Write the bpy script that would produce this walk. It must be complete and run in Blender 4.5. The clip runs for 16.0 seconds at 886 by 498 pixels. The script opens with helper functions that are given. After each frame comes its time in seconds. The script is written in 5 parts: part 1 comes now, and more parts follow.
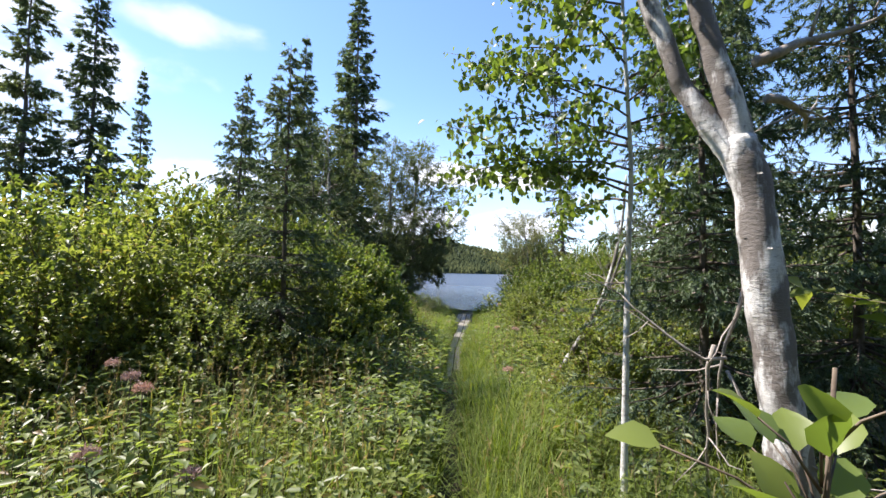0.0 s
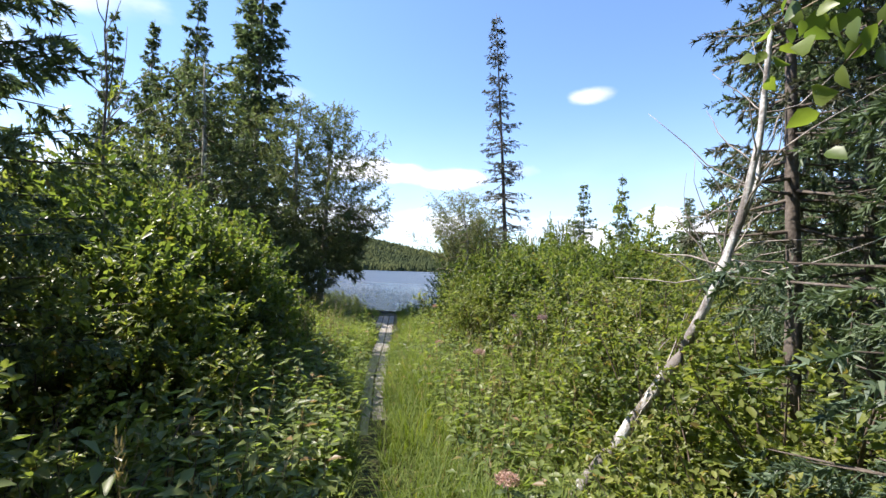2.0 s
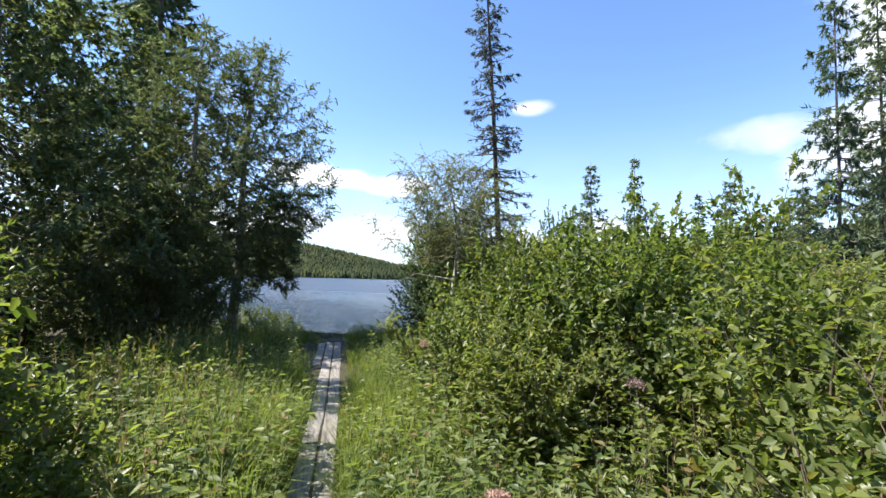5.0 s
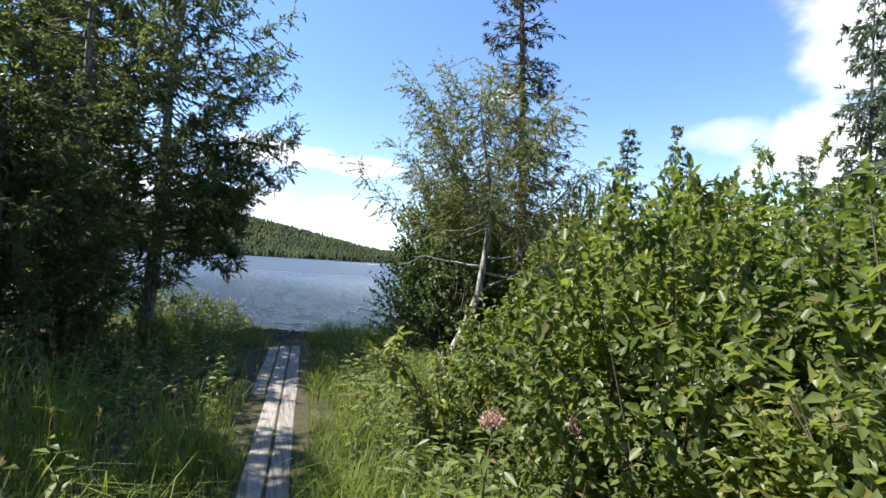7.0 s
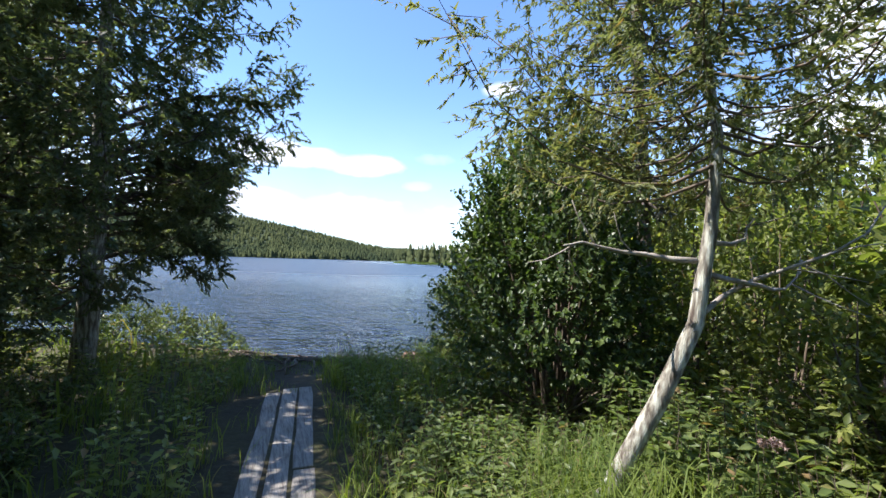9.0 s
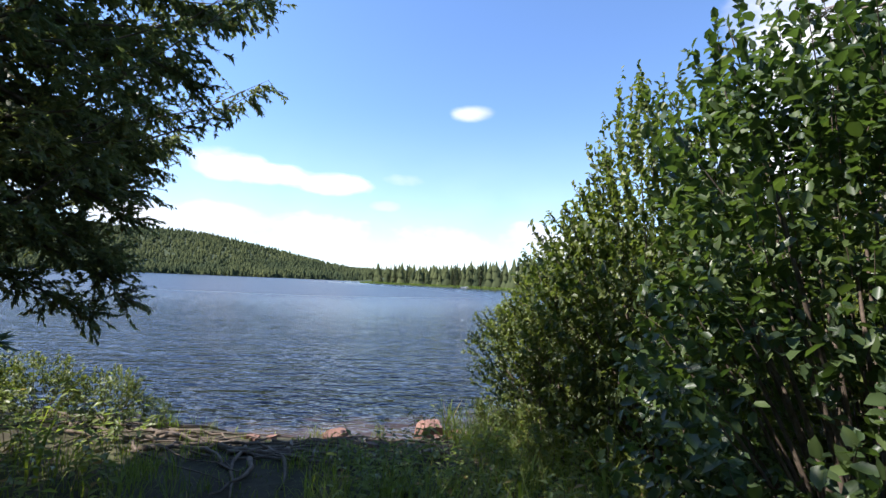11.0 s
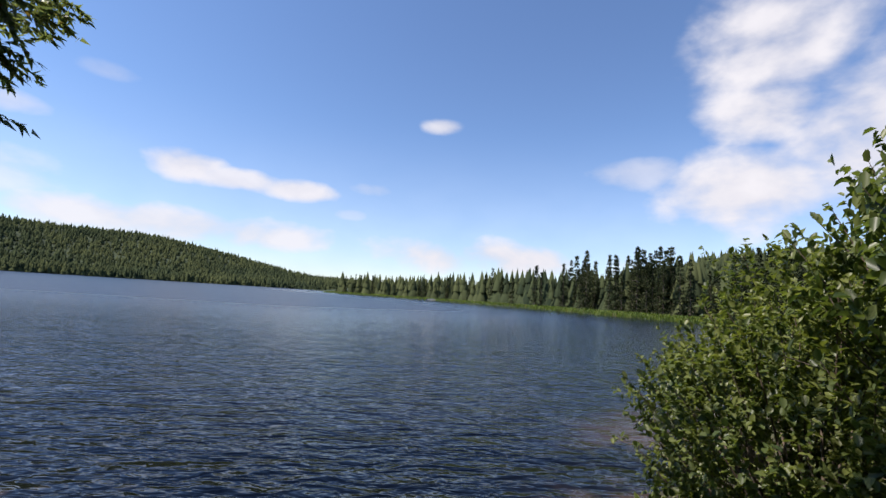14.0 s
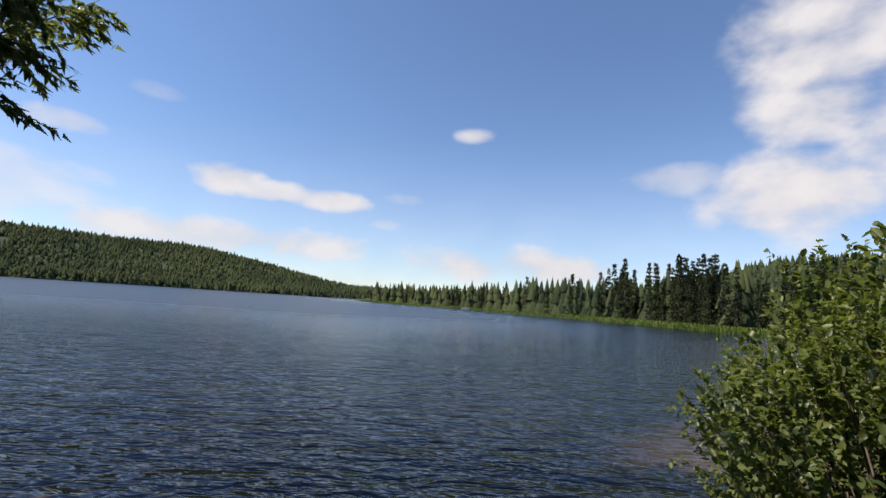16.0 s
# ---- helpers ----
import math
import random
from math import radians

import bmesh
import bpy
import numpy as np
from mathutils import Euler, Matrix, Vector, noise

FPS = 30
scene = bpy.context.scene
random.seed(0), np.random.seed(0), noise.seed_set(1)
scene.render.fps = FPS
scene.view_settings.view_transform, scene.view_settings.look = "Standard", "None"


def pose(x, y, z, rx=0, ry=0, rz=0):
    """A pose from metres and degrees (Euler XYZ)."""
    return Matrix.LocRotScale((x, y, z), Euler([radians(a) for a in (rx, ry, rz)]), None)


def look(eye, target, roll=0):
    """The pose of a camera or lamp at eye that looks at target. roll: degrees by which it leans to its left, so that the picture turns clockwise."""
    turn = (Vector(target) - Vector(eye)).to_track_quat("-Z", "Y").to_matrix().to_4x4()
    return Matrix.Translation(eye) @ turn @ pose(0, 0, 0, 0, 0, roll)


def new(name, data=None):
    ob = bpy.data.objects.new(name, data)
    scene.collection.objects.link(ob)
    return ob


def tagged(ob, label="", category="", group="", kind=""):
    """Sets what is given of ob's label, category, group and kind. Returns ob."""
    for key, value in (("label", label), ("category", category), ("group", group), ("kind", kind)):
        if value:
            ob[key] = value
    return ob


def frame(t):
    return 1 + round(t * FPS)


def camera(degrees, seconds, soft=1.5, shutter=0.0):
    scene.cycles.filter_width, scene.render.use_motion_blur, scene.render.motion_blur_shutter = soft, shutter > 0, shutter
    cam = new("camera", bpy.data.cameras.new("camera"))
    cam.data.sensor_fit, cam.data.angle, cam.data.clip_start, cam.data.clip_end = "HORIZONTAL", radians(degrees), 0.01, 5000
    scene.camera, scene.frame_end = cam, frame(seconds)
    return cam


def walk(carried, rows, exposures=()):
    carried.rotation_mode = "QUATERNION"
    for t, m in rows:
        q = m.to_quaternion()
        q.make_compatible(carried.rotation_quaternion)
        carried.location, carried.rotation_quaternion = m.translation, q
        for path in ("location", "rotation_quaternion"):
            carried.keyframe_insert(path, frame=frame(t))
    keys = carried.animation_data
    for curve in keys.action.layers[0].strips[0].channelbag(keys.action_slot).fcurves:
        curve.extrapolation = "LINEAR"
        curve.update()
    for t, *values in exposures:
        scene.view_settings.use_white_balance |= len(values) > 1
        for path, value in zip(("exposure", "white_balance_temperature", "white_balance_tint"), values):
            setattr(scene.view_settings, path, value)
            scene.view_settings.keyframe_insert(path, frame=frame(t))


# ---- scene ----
cam = camera(88.8, 16.0)
PATH = [
    (0.0, 0.895, 0.351, 1.624, 92.89, -1.18, -0.76),
    (0.5, 0.968, 1.178, 1.550, 91.75, -1.66, -1.02),
    (1.0, 0.995, 1.949, 1.499, 91.30, -1.00, -4.66),
    (1.5, 1.016, 2.649, 1.510, 92.34, -0.42, -8.58),
    (2.0, 0.993, 3.327, 1.498, 92.80, -1.78, -10.81),
    (2.5, 1.005, 3.976, 1.482, 92.49, -2.63, -13.08),
    (3.0, 1.074, 4.658, 1.494, 92.55, -1.52, -14.25),
    (3.5, 1.097, 5.321, 1.489, 93.59, -0.67, -14.59),
    (4.0, 1.117, 6.003, 1.491, 93.82, -0.60, -15.55),
    (6.5, 1.483, 9.389, 1.479, 92.86, -3.04, -21.00),
    (7.0, 1.518, 10.078, 1.482, 92.14, -3.50, -21.99),
    (7.5, 1.522, 10.716, 1.502, 92.53, -3.71, -22.23),
    (8.0, 1.571, 11.394, 1.496, 92.78, -3.39, -22.50),
    (8.5, 1.612, 12.082, 1.480, 92.50, -2.61, -21.62),
    (9.0, 1.675, 12.672, 1.460, 91.60, -1.71, -21.57),
    (11.5, 1.866, 15.931, 1.482, 94.82, -3.04, -26.71),
    (12.0, 1.881, 16.448, 1.492, 93.58, -3.88, -27.86),
    (12.5, 1.886, 16.910, 1.490, 93.54, -3.76, -30.08),
    (13.0, 1.918, 17.319, 1.511, 94.06, -3.39, -30.69),
    (13.5, 1.912, 17.641, 1.511, 95.37, -3.63, -31.61),
    (14.0, 2.002, 17.874, 1.485, 96.04, -3.62, -30.27),
    (14.5, 2.055, 18.011, 1.477, 96.38, -3.64, -27.73),
    (15.0, 2.068, 18.031, 1.473, 96.74, -3.89, -26.62),
    (15.5, 2.072, 18.027, 1.472, 96.66, -4.35, -26.51),
    (16.0, 2.071, 18.023, 1.475, 96.90, -3.76, -26.03),
]
walk(cam, [(t, pose(x, y, z, rx, ry, rz)) for t, x, y, z, rx, ry, rz in PATH],
     exposures=[(0.0, 1.30, 6500, 17), (1.5, 1.30, 6550, 16), (3.0, 1.26, 6350, 15), (8.0, 1.24, 6300, 14), (9.0, 1.32, 6200, 15), (11.5, 1.07, 6200, 17), (12.5, 0.82, 6300, 18), (13.5, 0.6, 6400, 18), (14.5, 0.42, 6600, 17), (16.0, 0.37, 6720, 16)])

# ---- light ----
SUN_AZ, SUN_EL = -73.0, 54.0
sun_dir = Vector((math.sin(radians(SUN_AZ)) * math.cos(radians(SUN_EL)), math.cos(radians(SUN_AZ)) * math.cos(radians(SUN_EL)), math.sin(radians(SUN_EL))))
sun = new("sun", bpy.data.lights.new("sun", "SUN"))
sun.data.energy, sun.data.angle, sun.data.color = 5.0, radians(0.55), (1.0, 0.95, 0.85)
sun.matrix_world = look(sun_dir * 60, (0, 0, 0))

# clouds: azimuth and elevation of the middle, half width, half height in degrees, density
CLOUDS = [(-0.5, 12.8, 4.0, 2.0, 0.95), (4.5, 11.9, 6.0, 1.3, 0.9), (11.5, 11.6, 5.0, 1.3, 0.95), (29.0, 21.1, 2.6, 1.0, 0.85),
          (20.5, 12.7, 3.0, 1.0, 0.4), (17.9, 9.4, 2.2, 0.8, 0.4), (-8.7, 20.2, 2.6, 0.9, 0.35), (-16.1, 15.2, 3.4, 1.1, 0.6),
          (53.0, 15.5, 6.0, 2.0, 0.55), (64.0, 13.2, 9.0, 4.6, 1.0), (66.5, 27.5, 8.0, 6.5, 1.0), (66.0, 21.0, 6.0, 3.5, 1.0),
          (76.0, 17.0, 10.0, 9.0, 1.0), (0.0, 6.0, 20.0, 2.2, 0.9), (36.0, 5.2, 18.0, 2.6, 1.0), (-48.0, 18.0, 16.0, 9.0, 0.75),
          (-30.0, 25.0, 9.0, 1.8, 0.5), (-24.0, 8.0, 14.0, 4.0, 0.6)]


def build_world():
    w = bpy.data.worlds.new("sky")
    scene.world = w
    w.use_nodes = True
    nt = w.node_tree
    nt.nodes.clear()

    def node(kind, **vals):
        n = nt.nodes.new(kind)
        for k, v in vals.items():
            n.inputs[k].default_value = v
        return n

    def mth(op, a, b=None, c=None):
        n = nt.nodes.new("ShaderNodeMath")
        n.operation = op
        for i, v in enumerate((a, b, c)):
            if v is None:
                continue
            if isinstance(v, (int, float)):
                n.inputs[i].default_value = v
            else:
                nt.links.new(v, n.inputs[i])
        return n.outputs[0]

    sky = nt.nodes.new("ShaderNodeTexSky")
    sky.sky_type, sky.sun_disc = "NISHITA", False
    sky.sun_elevation, sky.sun_rotation = radians(SUN_EL), radians(SUN_AZ % 360)
    sky.air_density, sky.dust_density, sky.ozone_density, sky.altitude = 1.0, 0.15, 2.5, 300
    tc = nt.nodes.new("ShaderNodeTexCoord")
    sep = nt.nodes.new("ShaderNodeSeparateXYZ")
    nt.links.new(tc.outputs["Generated"], sep.inputs[0])
    az = mth("MULTIPLY", mth("ARCTAN2", sep.outputs[0], sep.outputs[1]), 180 / math.pi)
    el = mth("MULTIPLY", mth("ARCSINE", sep.outputs[2]), 180 / math.pi)
    mp = nt.nodes.new("ShaderNodeMapping")
    mp.inputs["Scale"].default_value = (1, 1, 1.7)
    nt.links.new(tc.outputs["Generated"], mp.inputs[0])
    nz = node("ShaderNodeTexNoise", Scale=8.0, Detail=5.0, Roughness=0.5, Distortion=0.1)
    nt.links.new(mp.outputs[0], nz.inputs["Vector"])
    wob = mth("MULTIPLY", mth("SUBTRACT", nz.outputs[0], 0.5), 3.6)
    total = None
    for a, e, hw, hh, dens in CLOUDS:
        dx = mth("DIVIDE", mth("SUBTRACT", az, a), hw)
        dy = mth("DIVIDE", mth("SUBTRACT", el, e), hh)
        r = mth("ADD", mth("MULTIPLY", dx, dx), mth("MULTIPLY", dy, dy))
        m = nt.nodes.new("ShaderNodeMapRange")
        m.interpolation_type = "SMOOTHSTEP"
        nt.links.new(mth("ADD", mth("SUBTRACT", 1.0, r), wob), m.inputs[0])
        m.inputs[1].default_value, m.inputs[2].default_value, m.inputs[3].default_value, m.inputs[4].default_value = -0.45, 1.2, 0.0, dens
        total = m.outputs[0] if total is None else mth("MAXIMUM", total, m.outputs[0])
    # thin haze towards the horizon
    hz = nt.nodes.new("ShaderNodeMapRange")
    hz.interpolation_type = "SMOOTHSTEP"
    nt.links.new(el, hz.inputs[0])
    hz.inputs[1].default_value, hz.inputs[2].default_value, hz.inputs[3].default_value, hz.inputs[4].default_value = -2, 22, 0.30, 0.0
    total = mth("MAXIMUM", total, hz.outputs[0])
    shade = nt.nodes.new("ShaderNodeValToRGB")
    nt.links.new(nz.outputs[0], shade.inputs[0])
    shade.color_ramp.elements[0].position, shade.color_ramp.elements[0].color = 0.3, (4.2, 4.4, 4.8, 1)
    shade.color_ramp.elements[1].position, shade.color_ramp.elements[1].color = 0.65, (5.5, 5.6, 5.7, 1)
    mix = nt.nodes.new("ShaderNodeMix")
    mix.data_type = "RGBA"
    nt.links.new(total, mix.inputs[0])
    tint = nt.nodes.new("ShaderNodeMix")
    tint.data_type, tint.blend_type = "RGBA", "MULTIPLY"
    tint.inputs[0].default_value = 1.0
    tint.inputs[7].default_value = (0.88, 1.0, 1.1, 1)
    nt.links.new(sky.outputs[0], tint.inputs[6])
    nt.links.new(tint.outputs[2], mix.inputs[6])
    nt.links.new(shade.outputs[0], mix.inputs[7])
    bg = node("ShaderNodeBackground", Strength=0.115)
    nt.links.new(mix.outputs[2], bg.inputs[0])
    out = nt.nodes.new("ShaderNodeOutputWorld")
    nt.links.new(bg.outputs[0], out.inputs[0])


build_world()


# ---- materials ----
def material(name):
    m = bpy.data.materials.new(name)
    m.use_nodes = True
    m.node_tree.nodes.clear()
    return m, m.node_tree.nodes, m.node_tree.links


def ramp(nodes, links, fac, stops):
    r = nodes.new("ShaderNodeValToRGB")
    while len(r.color_ramp.elements) < len(stops):
        r.color_ramp.elements.new(0.5)
    for e, (p, c) in zip(r.color_ramp.elements, stops):
        e.position, e.color = p, (*c, 1)
    links.new(fac, r.inputs[0])
    return r.outputs[0]


def noise_node(nodes, links, scale, detail=4.0, rough=0.55, coord="Object", stretch=None):
    tc = nodes.new("ShaderNodeTexCoord")
    n = nodes.new("ShaderNodeTexNoise")
    n.inputs["Scale"].default_value, n.inputs["Detail"].default_value, n.inputs["Roughness"].default_value = scale, detail, rough
    if stretch:
        mp = nodes.new("ShaderNodeMapping")
        mp.vector_type = "TEXTURE"
        mp.inputs["Scale"].default_value = [1 / s for s in stretch]
        links.new(tc.outputs[coord], mp.inputs[0])
        links.new(mp.outputs[0], n.inputs["Vector"])
    else:
        links.new(tc.outputs[coord], n.inputs["Vector"])
    return n.outputs[0]


def mixed(nodes, links, fac, a, b, kind="MIX"):
    m = nodes.new("ShaderNodeMix")
    m.data_type, m.blend_type = "RGBA", kind
    for sock, v in ((m.inputs[0], fac), (m.inputs[6], a), (m.inputs[7], b)):
        if hasattr(v, "is_output"):
            links.new(v, sock)
        elif isinstance(v, (int, float)):
            sock.default_value = v
        else:
            sock.default_value = (*v, 1)
    return m.outputs[2]


def surface(name, stops, scale, rough=0.8, bump=0.3, fine=40.0, stretch=None, spec=0.3, coord="Object", depth=0.02, vary=0.0):
    """A rough surface: two scales of noise in colour, fine relief."""
    m, nodes, links = material(name)
    n1 = noise_node(nodes, links, scale, 5, 0.6, coord, stretch)
    n2 = noise_node(nodes, links, fine, 4, 0.6, coord, stretch)
    col = ramp(nodes, links, n1, stops)
    dark = ramp(nodes, links, n2, [(0.3, (0.55, 0.55, 0.55)), (0.65, (1.15, 1.15, 1.15))])
    col = mixed(nodes, links, 0.75, col, dark, "MULTIPLY")
    if vary:
        oi = nodes.new("ShaderNodeObjectInfo")
        col = mixed(nodes, links, 1.0, col, ramp(nodes, links, oi.outputs["Random"], [(0, (1 - vary,) * 3), (1, (1 + vary,) * 3)]), "MULTIPLY")
    p = nodes.new("ShaderNodeBsdfPrincipled")
    links.new(col, p.inputs["Base Color"])
    p.inputs["Roughness"].default_value = rough
    p.inputs["Specular IOR Level"].default_value = spec
    b = nodes.new("ShaderNodeBump")
    b.inputs["Strength"].default_value, b.inputs["Distance"].default_value = bump, depth
    links.new(n2, b.inputs["Height"])
    links.new(b.outputs[0], p.inputs["Normal"])
    o = nodes.new("ShaderNodeOutputMaterial")
    links.new(p.outputs[0], o.inputs[0])
    return m


def leaf_material(name, dark, light, through_col, rough=0.42, trans=0.40, dead=None, patch=0.5, spec=0.42):
    """Leaves: each leaf and each plant a little different, light shines through."""
    m, nodes, links = material(name)
    geo = nodes.new("ShaderNodeNewGeometry")
    oi = nodes.new("ShaderNodeObjectInfo")
    stops = [(0.0, dark), (0.75, light)]
    if dead:
        stops += [(0.955, light), (0.97, dead)]
    col = ramp(nodes, links, geo.outputs["Random Per Island"], stops)
    big = noise_node(nodes, links, patch, 2, 0.5, "Object")
    col = mixed(nodes, links, 1.0, col, ramp(nodes, links, big, [(0.3, (0.72, 0.78, 0.8)), (0.7, (1.25, 1.18, 1.0))]), "MULTIPLY")
    col = mixed(nodes, links, 1.0, col, ramp(nodes, links, oi.outputs["Random"], [(0, (0.8, 0.85, 0.9)), (1, (1.2, 1.12, 1.0))]), "MULTIPLY")
    p = nodes.new("ShaderNodeBsdfPrincipled")
    links.new(col, p.inputs["Base Color"])
    p.inputs["Roughness"].default_value = rough
    p.inputs["Specular IOR Level"].default_value = spec
    t = nodes.new("ShaderNodeBsdfTranslucent")
    links.new(mixed(nodes, links, 1.0, col, through_col, "MULTIPLY"), t.inputs[0])
    mx = nodes.new("ShaderNodeMixShader")
    mx.inputs[0].default_value = trans
    links.new(p.outputs[0], mx.inputs[1])
    links.new(t.outputs[0], mx.inputs[2])
    o = nodes.new("ShaderNodeOutputMaterial")
    links.new(mx.outputs[0], o.inputs[0])
    return m


def birch_material(name, lo, hi):
    m, nodes, links = material(name)
    base = noise_node(nodes, links, 6, 4, 0.6)
    band = noise_node(nodes, links, 16, 5, 0.75, "Object", (1, 1, 2.6))
    big = noise_node(nodes, links, 5.5, 5, 0.7, "Object", (1.2, 1.2, 0.45))
    col = ramp(nodes, links, base, [(0.3, (0.34, 0.325, 0.30)), (0.6, (0.66, 0.655, 0.63))])
    col = mixed(nodes, links, ramp(nodes, links, band, [(0.58, (0, 0, 0)), (0.70, (1, 1, 1))]), col, (0.07, 0.058, 0.05))
    col = mixed(nodes, links, ramp(nodes, links, big, [(lo, (0, 0, 0)), (hi, (0.92, 0.92, 0.92))]), col, (0.12, 0.10, 0.085))
    p = nodes.new("ShaderNodeBsdfPrincipled")
    links.new(col, p.inputs["Base Color"])
    p.inputs["Roughness"].default_value = 0.8
    b = nodes.new("ShaderNodeBump")
    b.inputs["Strength"].default_value, b.inputs["Distance"].default_value = 0.7, 0.01
    links.new(band, b.inputs["Height"])
    links.new(b.outputs[0], p.inputs["Normal"])
    o = nodes.new("ShaderNodeOutputMaterial")
    links.new(p.outputs[0], o.inputs[0])
    return m


def water_material():
    m, nodes, links = material("lake water")
    tc = nodes.new("ShaderNodeTexCoord")

    def waves(scale, stretch, rot, detail):
        mp = nodes.new("ShaderNodeMapping")
        mp.vector_type = "TEXTURE"
        mp.inputs["Scale"].default_value = [1 / q for q in stretch]
        mp.inputs["Rotation"].default_value = (0, 0, radians(rot))
        links.new(tc.outputs["Object"], mp.inputs[0])
        n = nodes.new("ShaderNodeTexNoise")
        n.inputs["Scale"].default_value, n.inputs["Detail"].default_value, n.inputs["Roughness"].default_value = scale, detail, 0.55
        n.inputs["Distortion"].default_value = 0.4
        links.new(mp.outputs[0], n.inputs["Vector"])
        return n.outputs[0]

    a = waves(1.0, (1.3, 2.6, 1), -24, 2.0)
    b = waves(1.0, (4.0, 8.0, 1), -31, 2.0)
    c = waves(1.0, (0.22, 0.62, 1), -18, 2.0)
    h = nodes.new("ShaderNodeMath")
    h.operation = "MULTIPLY_ADD"
    links.new(b, h.inputs[0])
    h.inputs[1].default_value = 0.34
    links.new(a, h.inputs[2])
    big = nodes.new("ShaderNodeMath")
    big.operation = "MULTIPLY_ADD"
    links.new(c, big.inputs[0])
    big.inputs[1].default_value = 1.1
    links.new(h.outputs[0], big.inputs[2])
    h = big
    # brown shallows over the bed along the bank
    geo = nodes.new("ShaderNodeAttribute")
    geo.attribute_name = "bank"
    patch = noise_node(nodes, links, 0.5, 4, 0.6)
    ad = nodes.new("ShaderNodeMath")
    ad.operation = "MULTIPLY_ADD"
    links.new(patch, ad.inputs[0])
    ad.inputs[1].default_value = 2.6
    links.new(geo.outputs["Fac"], ad.inputs[2])
    mr = nodes.new("ShaderNodeMapRange")
    links.new(ad.outputs[0], mr.inputs[0])
    mr.inputs[1].default_value, mr.inputs[2].default_value = 0.8, 3.2
    col = ramp(nodes, links, mr.outputs[0], [(0.0, (0.10, 0.070, 0.050)), (0.5, (0.045, 0.034, 0.030)), (1.0, (0.006, 0.009, 0.017))])
    p = nodes.new("ShaderNodeBsdfPrincipled")
    links.new(col, p.inputs["Base Color"])
    p.inputs["IOR"].default_value = 1.33
    far = nodes.new("ShaderNodeMapRange")
    links.new(geo.outputs["Fac"], far.inputs[0])
    far.inputs[1].default_value, far.inputs[2].default_value, far.inputs[3].default_value, far.inputs[4].default_value = 4, 45, 0.06, 0.30
    links.new(far.outputs[0], p.inputs["Roughness"])
    calm = nodes.new("ShaderNodeMapRange")
    links.new(geo.outputs["Fac"], calm.inputs[0])
    calm.inputs[1].default_value, calm.inputs[2].default_value, calm.inputs[3].default_value, calm.inputs[4].default_value = 8, 48, 1.0, 0.4
    bp = nodes.new("ShaderNodeBump")
    links.new(calm.outputs[0], bp.inputs["Strength"])
    bp.inputs["Distance"].default_value = 0.14
    links.new(h.outputs[0], bp.inputs["Height"])
    links.new(bp.outputs[0], p.inputs["Normal"])
    o = nodes.new("ShaderNodeOutputMaterial")
    links.new(p.outputs[0], o.inputs[0])
    return m


M_GROUND = surface("earth", [(0.3, (0.035, 0.028, 0.018)), (0.55, (0.06, 0.055, 0.025)), (0.75, (0.075, 0.085, 0.03))], 0.8, 0.95, 0.6, 14, coord="Object", depth=0.03)
# far slope colour is lifted a little to stand in for distance haze
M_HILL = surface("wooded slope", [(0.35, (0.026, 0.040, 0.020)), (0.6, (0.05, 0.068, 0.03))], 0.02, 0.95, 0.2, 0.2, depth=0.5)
M_PLANK = surface("weathered plank", [(0.3, (0.11, 0.095, 0.08)), (0.5, (0.27, 0.245, 0.21)), (0.75, (0.38, 0.35, 0.30))], 5.0, 0.85, 0.6, 26, (9, 0.7, 6), depth=0.006, vary=0.18)
M_BARK = surface("grey spruce bark", [(0.3, (0.06, 0.048, 0.04)), (0.6, (0.15, 0.125, 0.105)), (0.8, (0.24, 0.22, 0.2))], 7, 0.9, 0.8, 38, depth=0.01)
M_CEDARBARK = surface("cedar bark with lichen", [(0.34, (0.09, 0.07, 0.055)), (0.5, (0.28, 0.26, 0.21)), (0.62, (0.52, 0.53, 0.45))], 11, 0.9, 0.8, 30, (3, 3, 0.6), depth=0.01)
M_TWIG = surface("twig bark", [(0.3, (0.07, 0.05, 0.035)), (0.7, (0.19, 0.15, 0.11))], 12, 0.85, 0.3, 60, depth=0.003)
M_DEADTWIG = surface("bleached dead wood", [(0.3, (0.22, 0.19, 0.16)), (0.7, (0.42, 0.38, 0.34))], 12, 0.85, 0.3, 60, depth=0.003)
M_BIRCH = birch_material("birch bark", 0.43, 0.53)
M_BIRCHYOUNG = birch_material("young birch bark", 0.53, 0.64)
M_ROCK = surface("red granite", [(0.3, (0.11, 0.06, 0.045)), (0.55, (0.23, 0.125, 0.09)), (0.75, (0.31, 0.22, 0.175))], 5, 0.75, 0.5, 45, depth=0.01, vary=0.2)
M_WATER = water_material()
L_SHRUB = leaf_material("alder leaf", (0.076, 0.114, 0.034), (0.186, 0.217, 0.067), (1.5, 1.6, 0.7), dead=(0.16, 0.13, 0.05), trans=0.5)
L_SHRUB2 = leaf_material("willow leaf", (0.101, 0.134, 0.042), (0.224, 0.253, 0.088), (1.4, 1.5, 0.7), dead=(0.22, 0.17, 0.07), trans=0.5)
L_SHORE = leaf_material("shore alder leaf", (0.062, 0.094, 0.030), (0.154, 0.182, 0.056), (1.5, 1.6, 0.7), trans=0.40)
# alder leaf with shade put into the base colour, for bushes out of the sun
L_SHADED = leaf_material("shade-darkened alder leaf", (0.042, 0.072, 0.028), (0.100, 0.138, 0.046), (1.5, 1.7, 0.7), trans=0.34)
L_BIRCH = leaf_material("birch leaf", (0.092, 0.142, 0.041), (0.182, 0.234, 0.064), (1.6, 1.7, 0.7), trans=0.45)
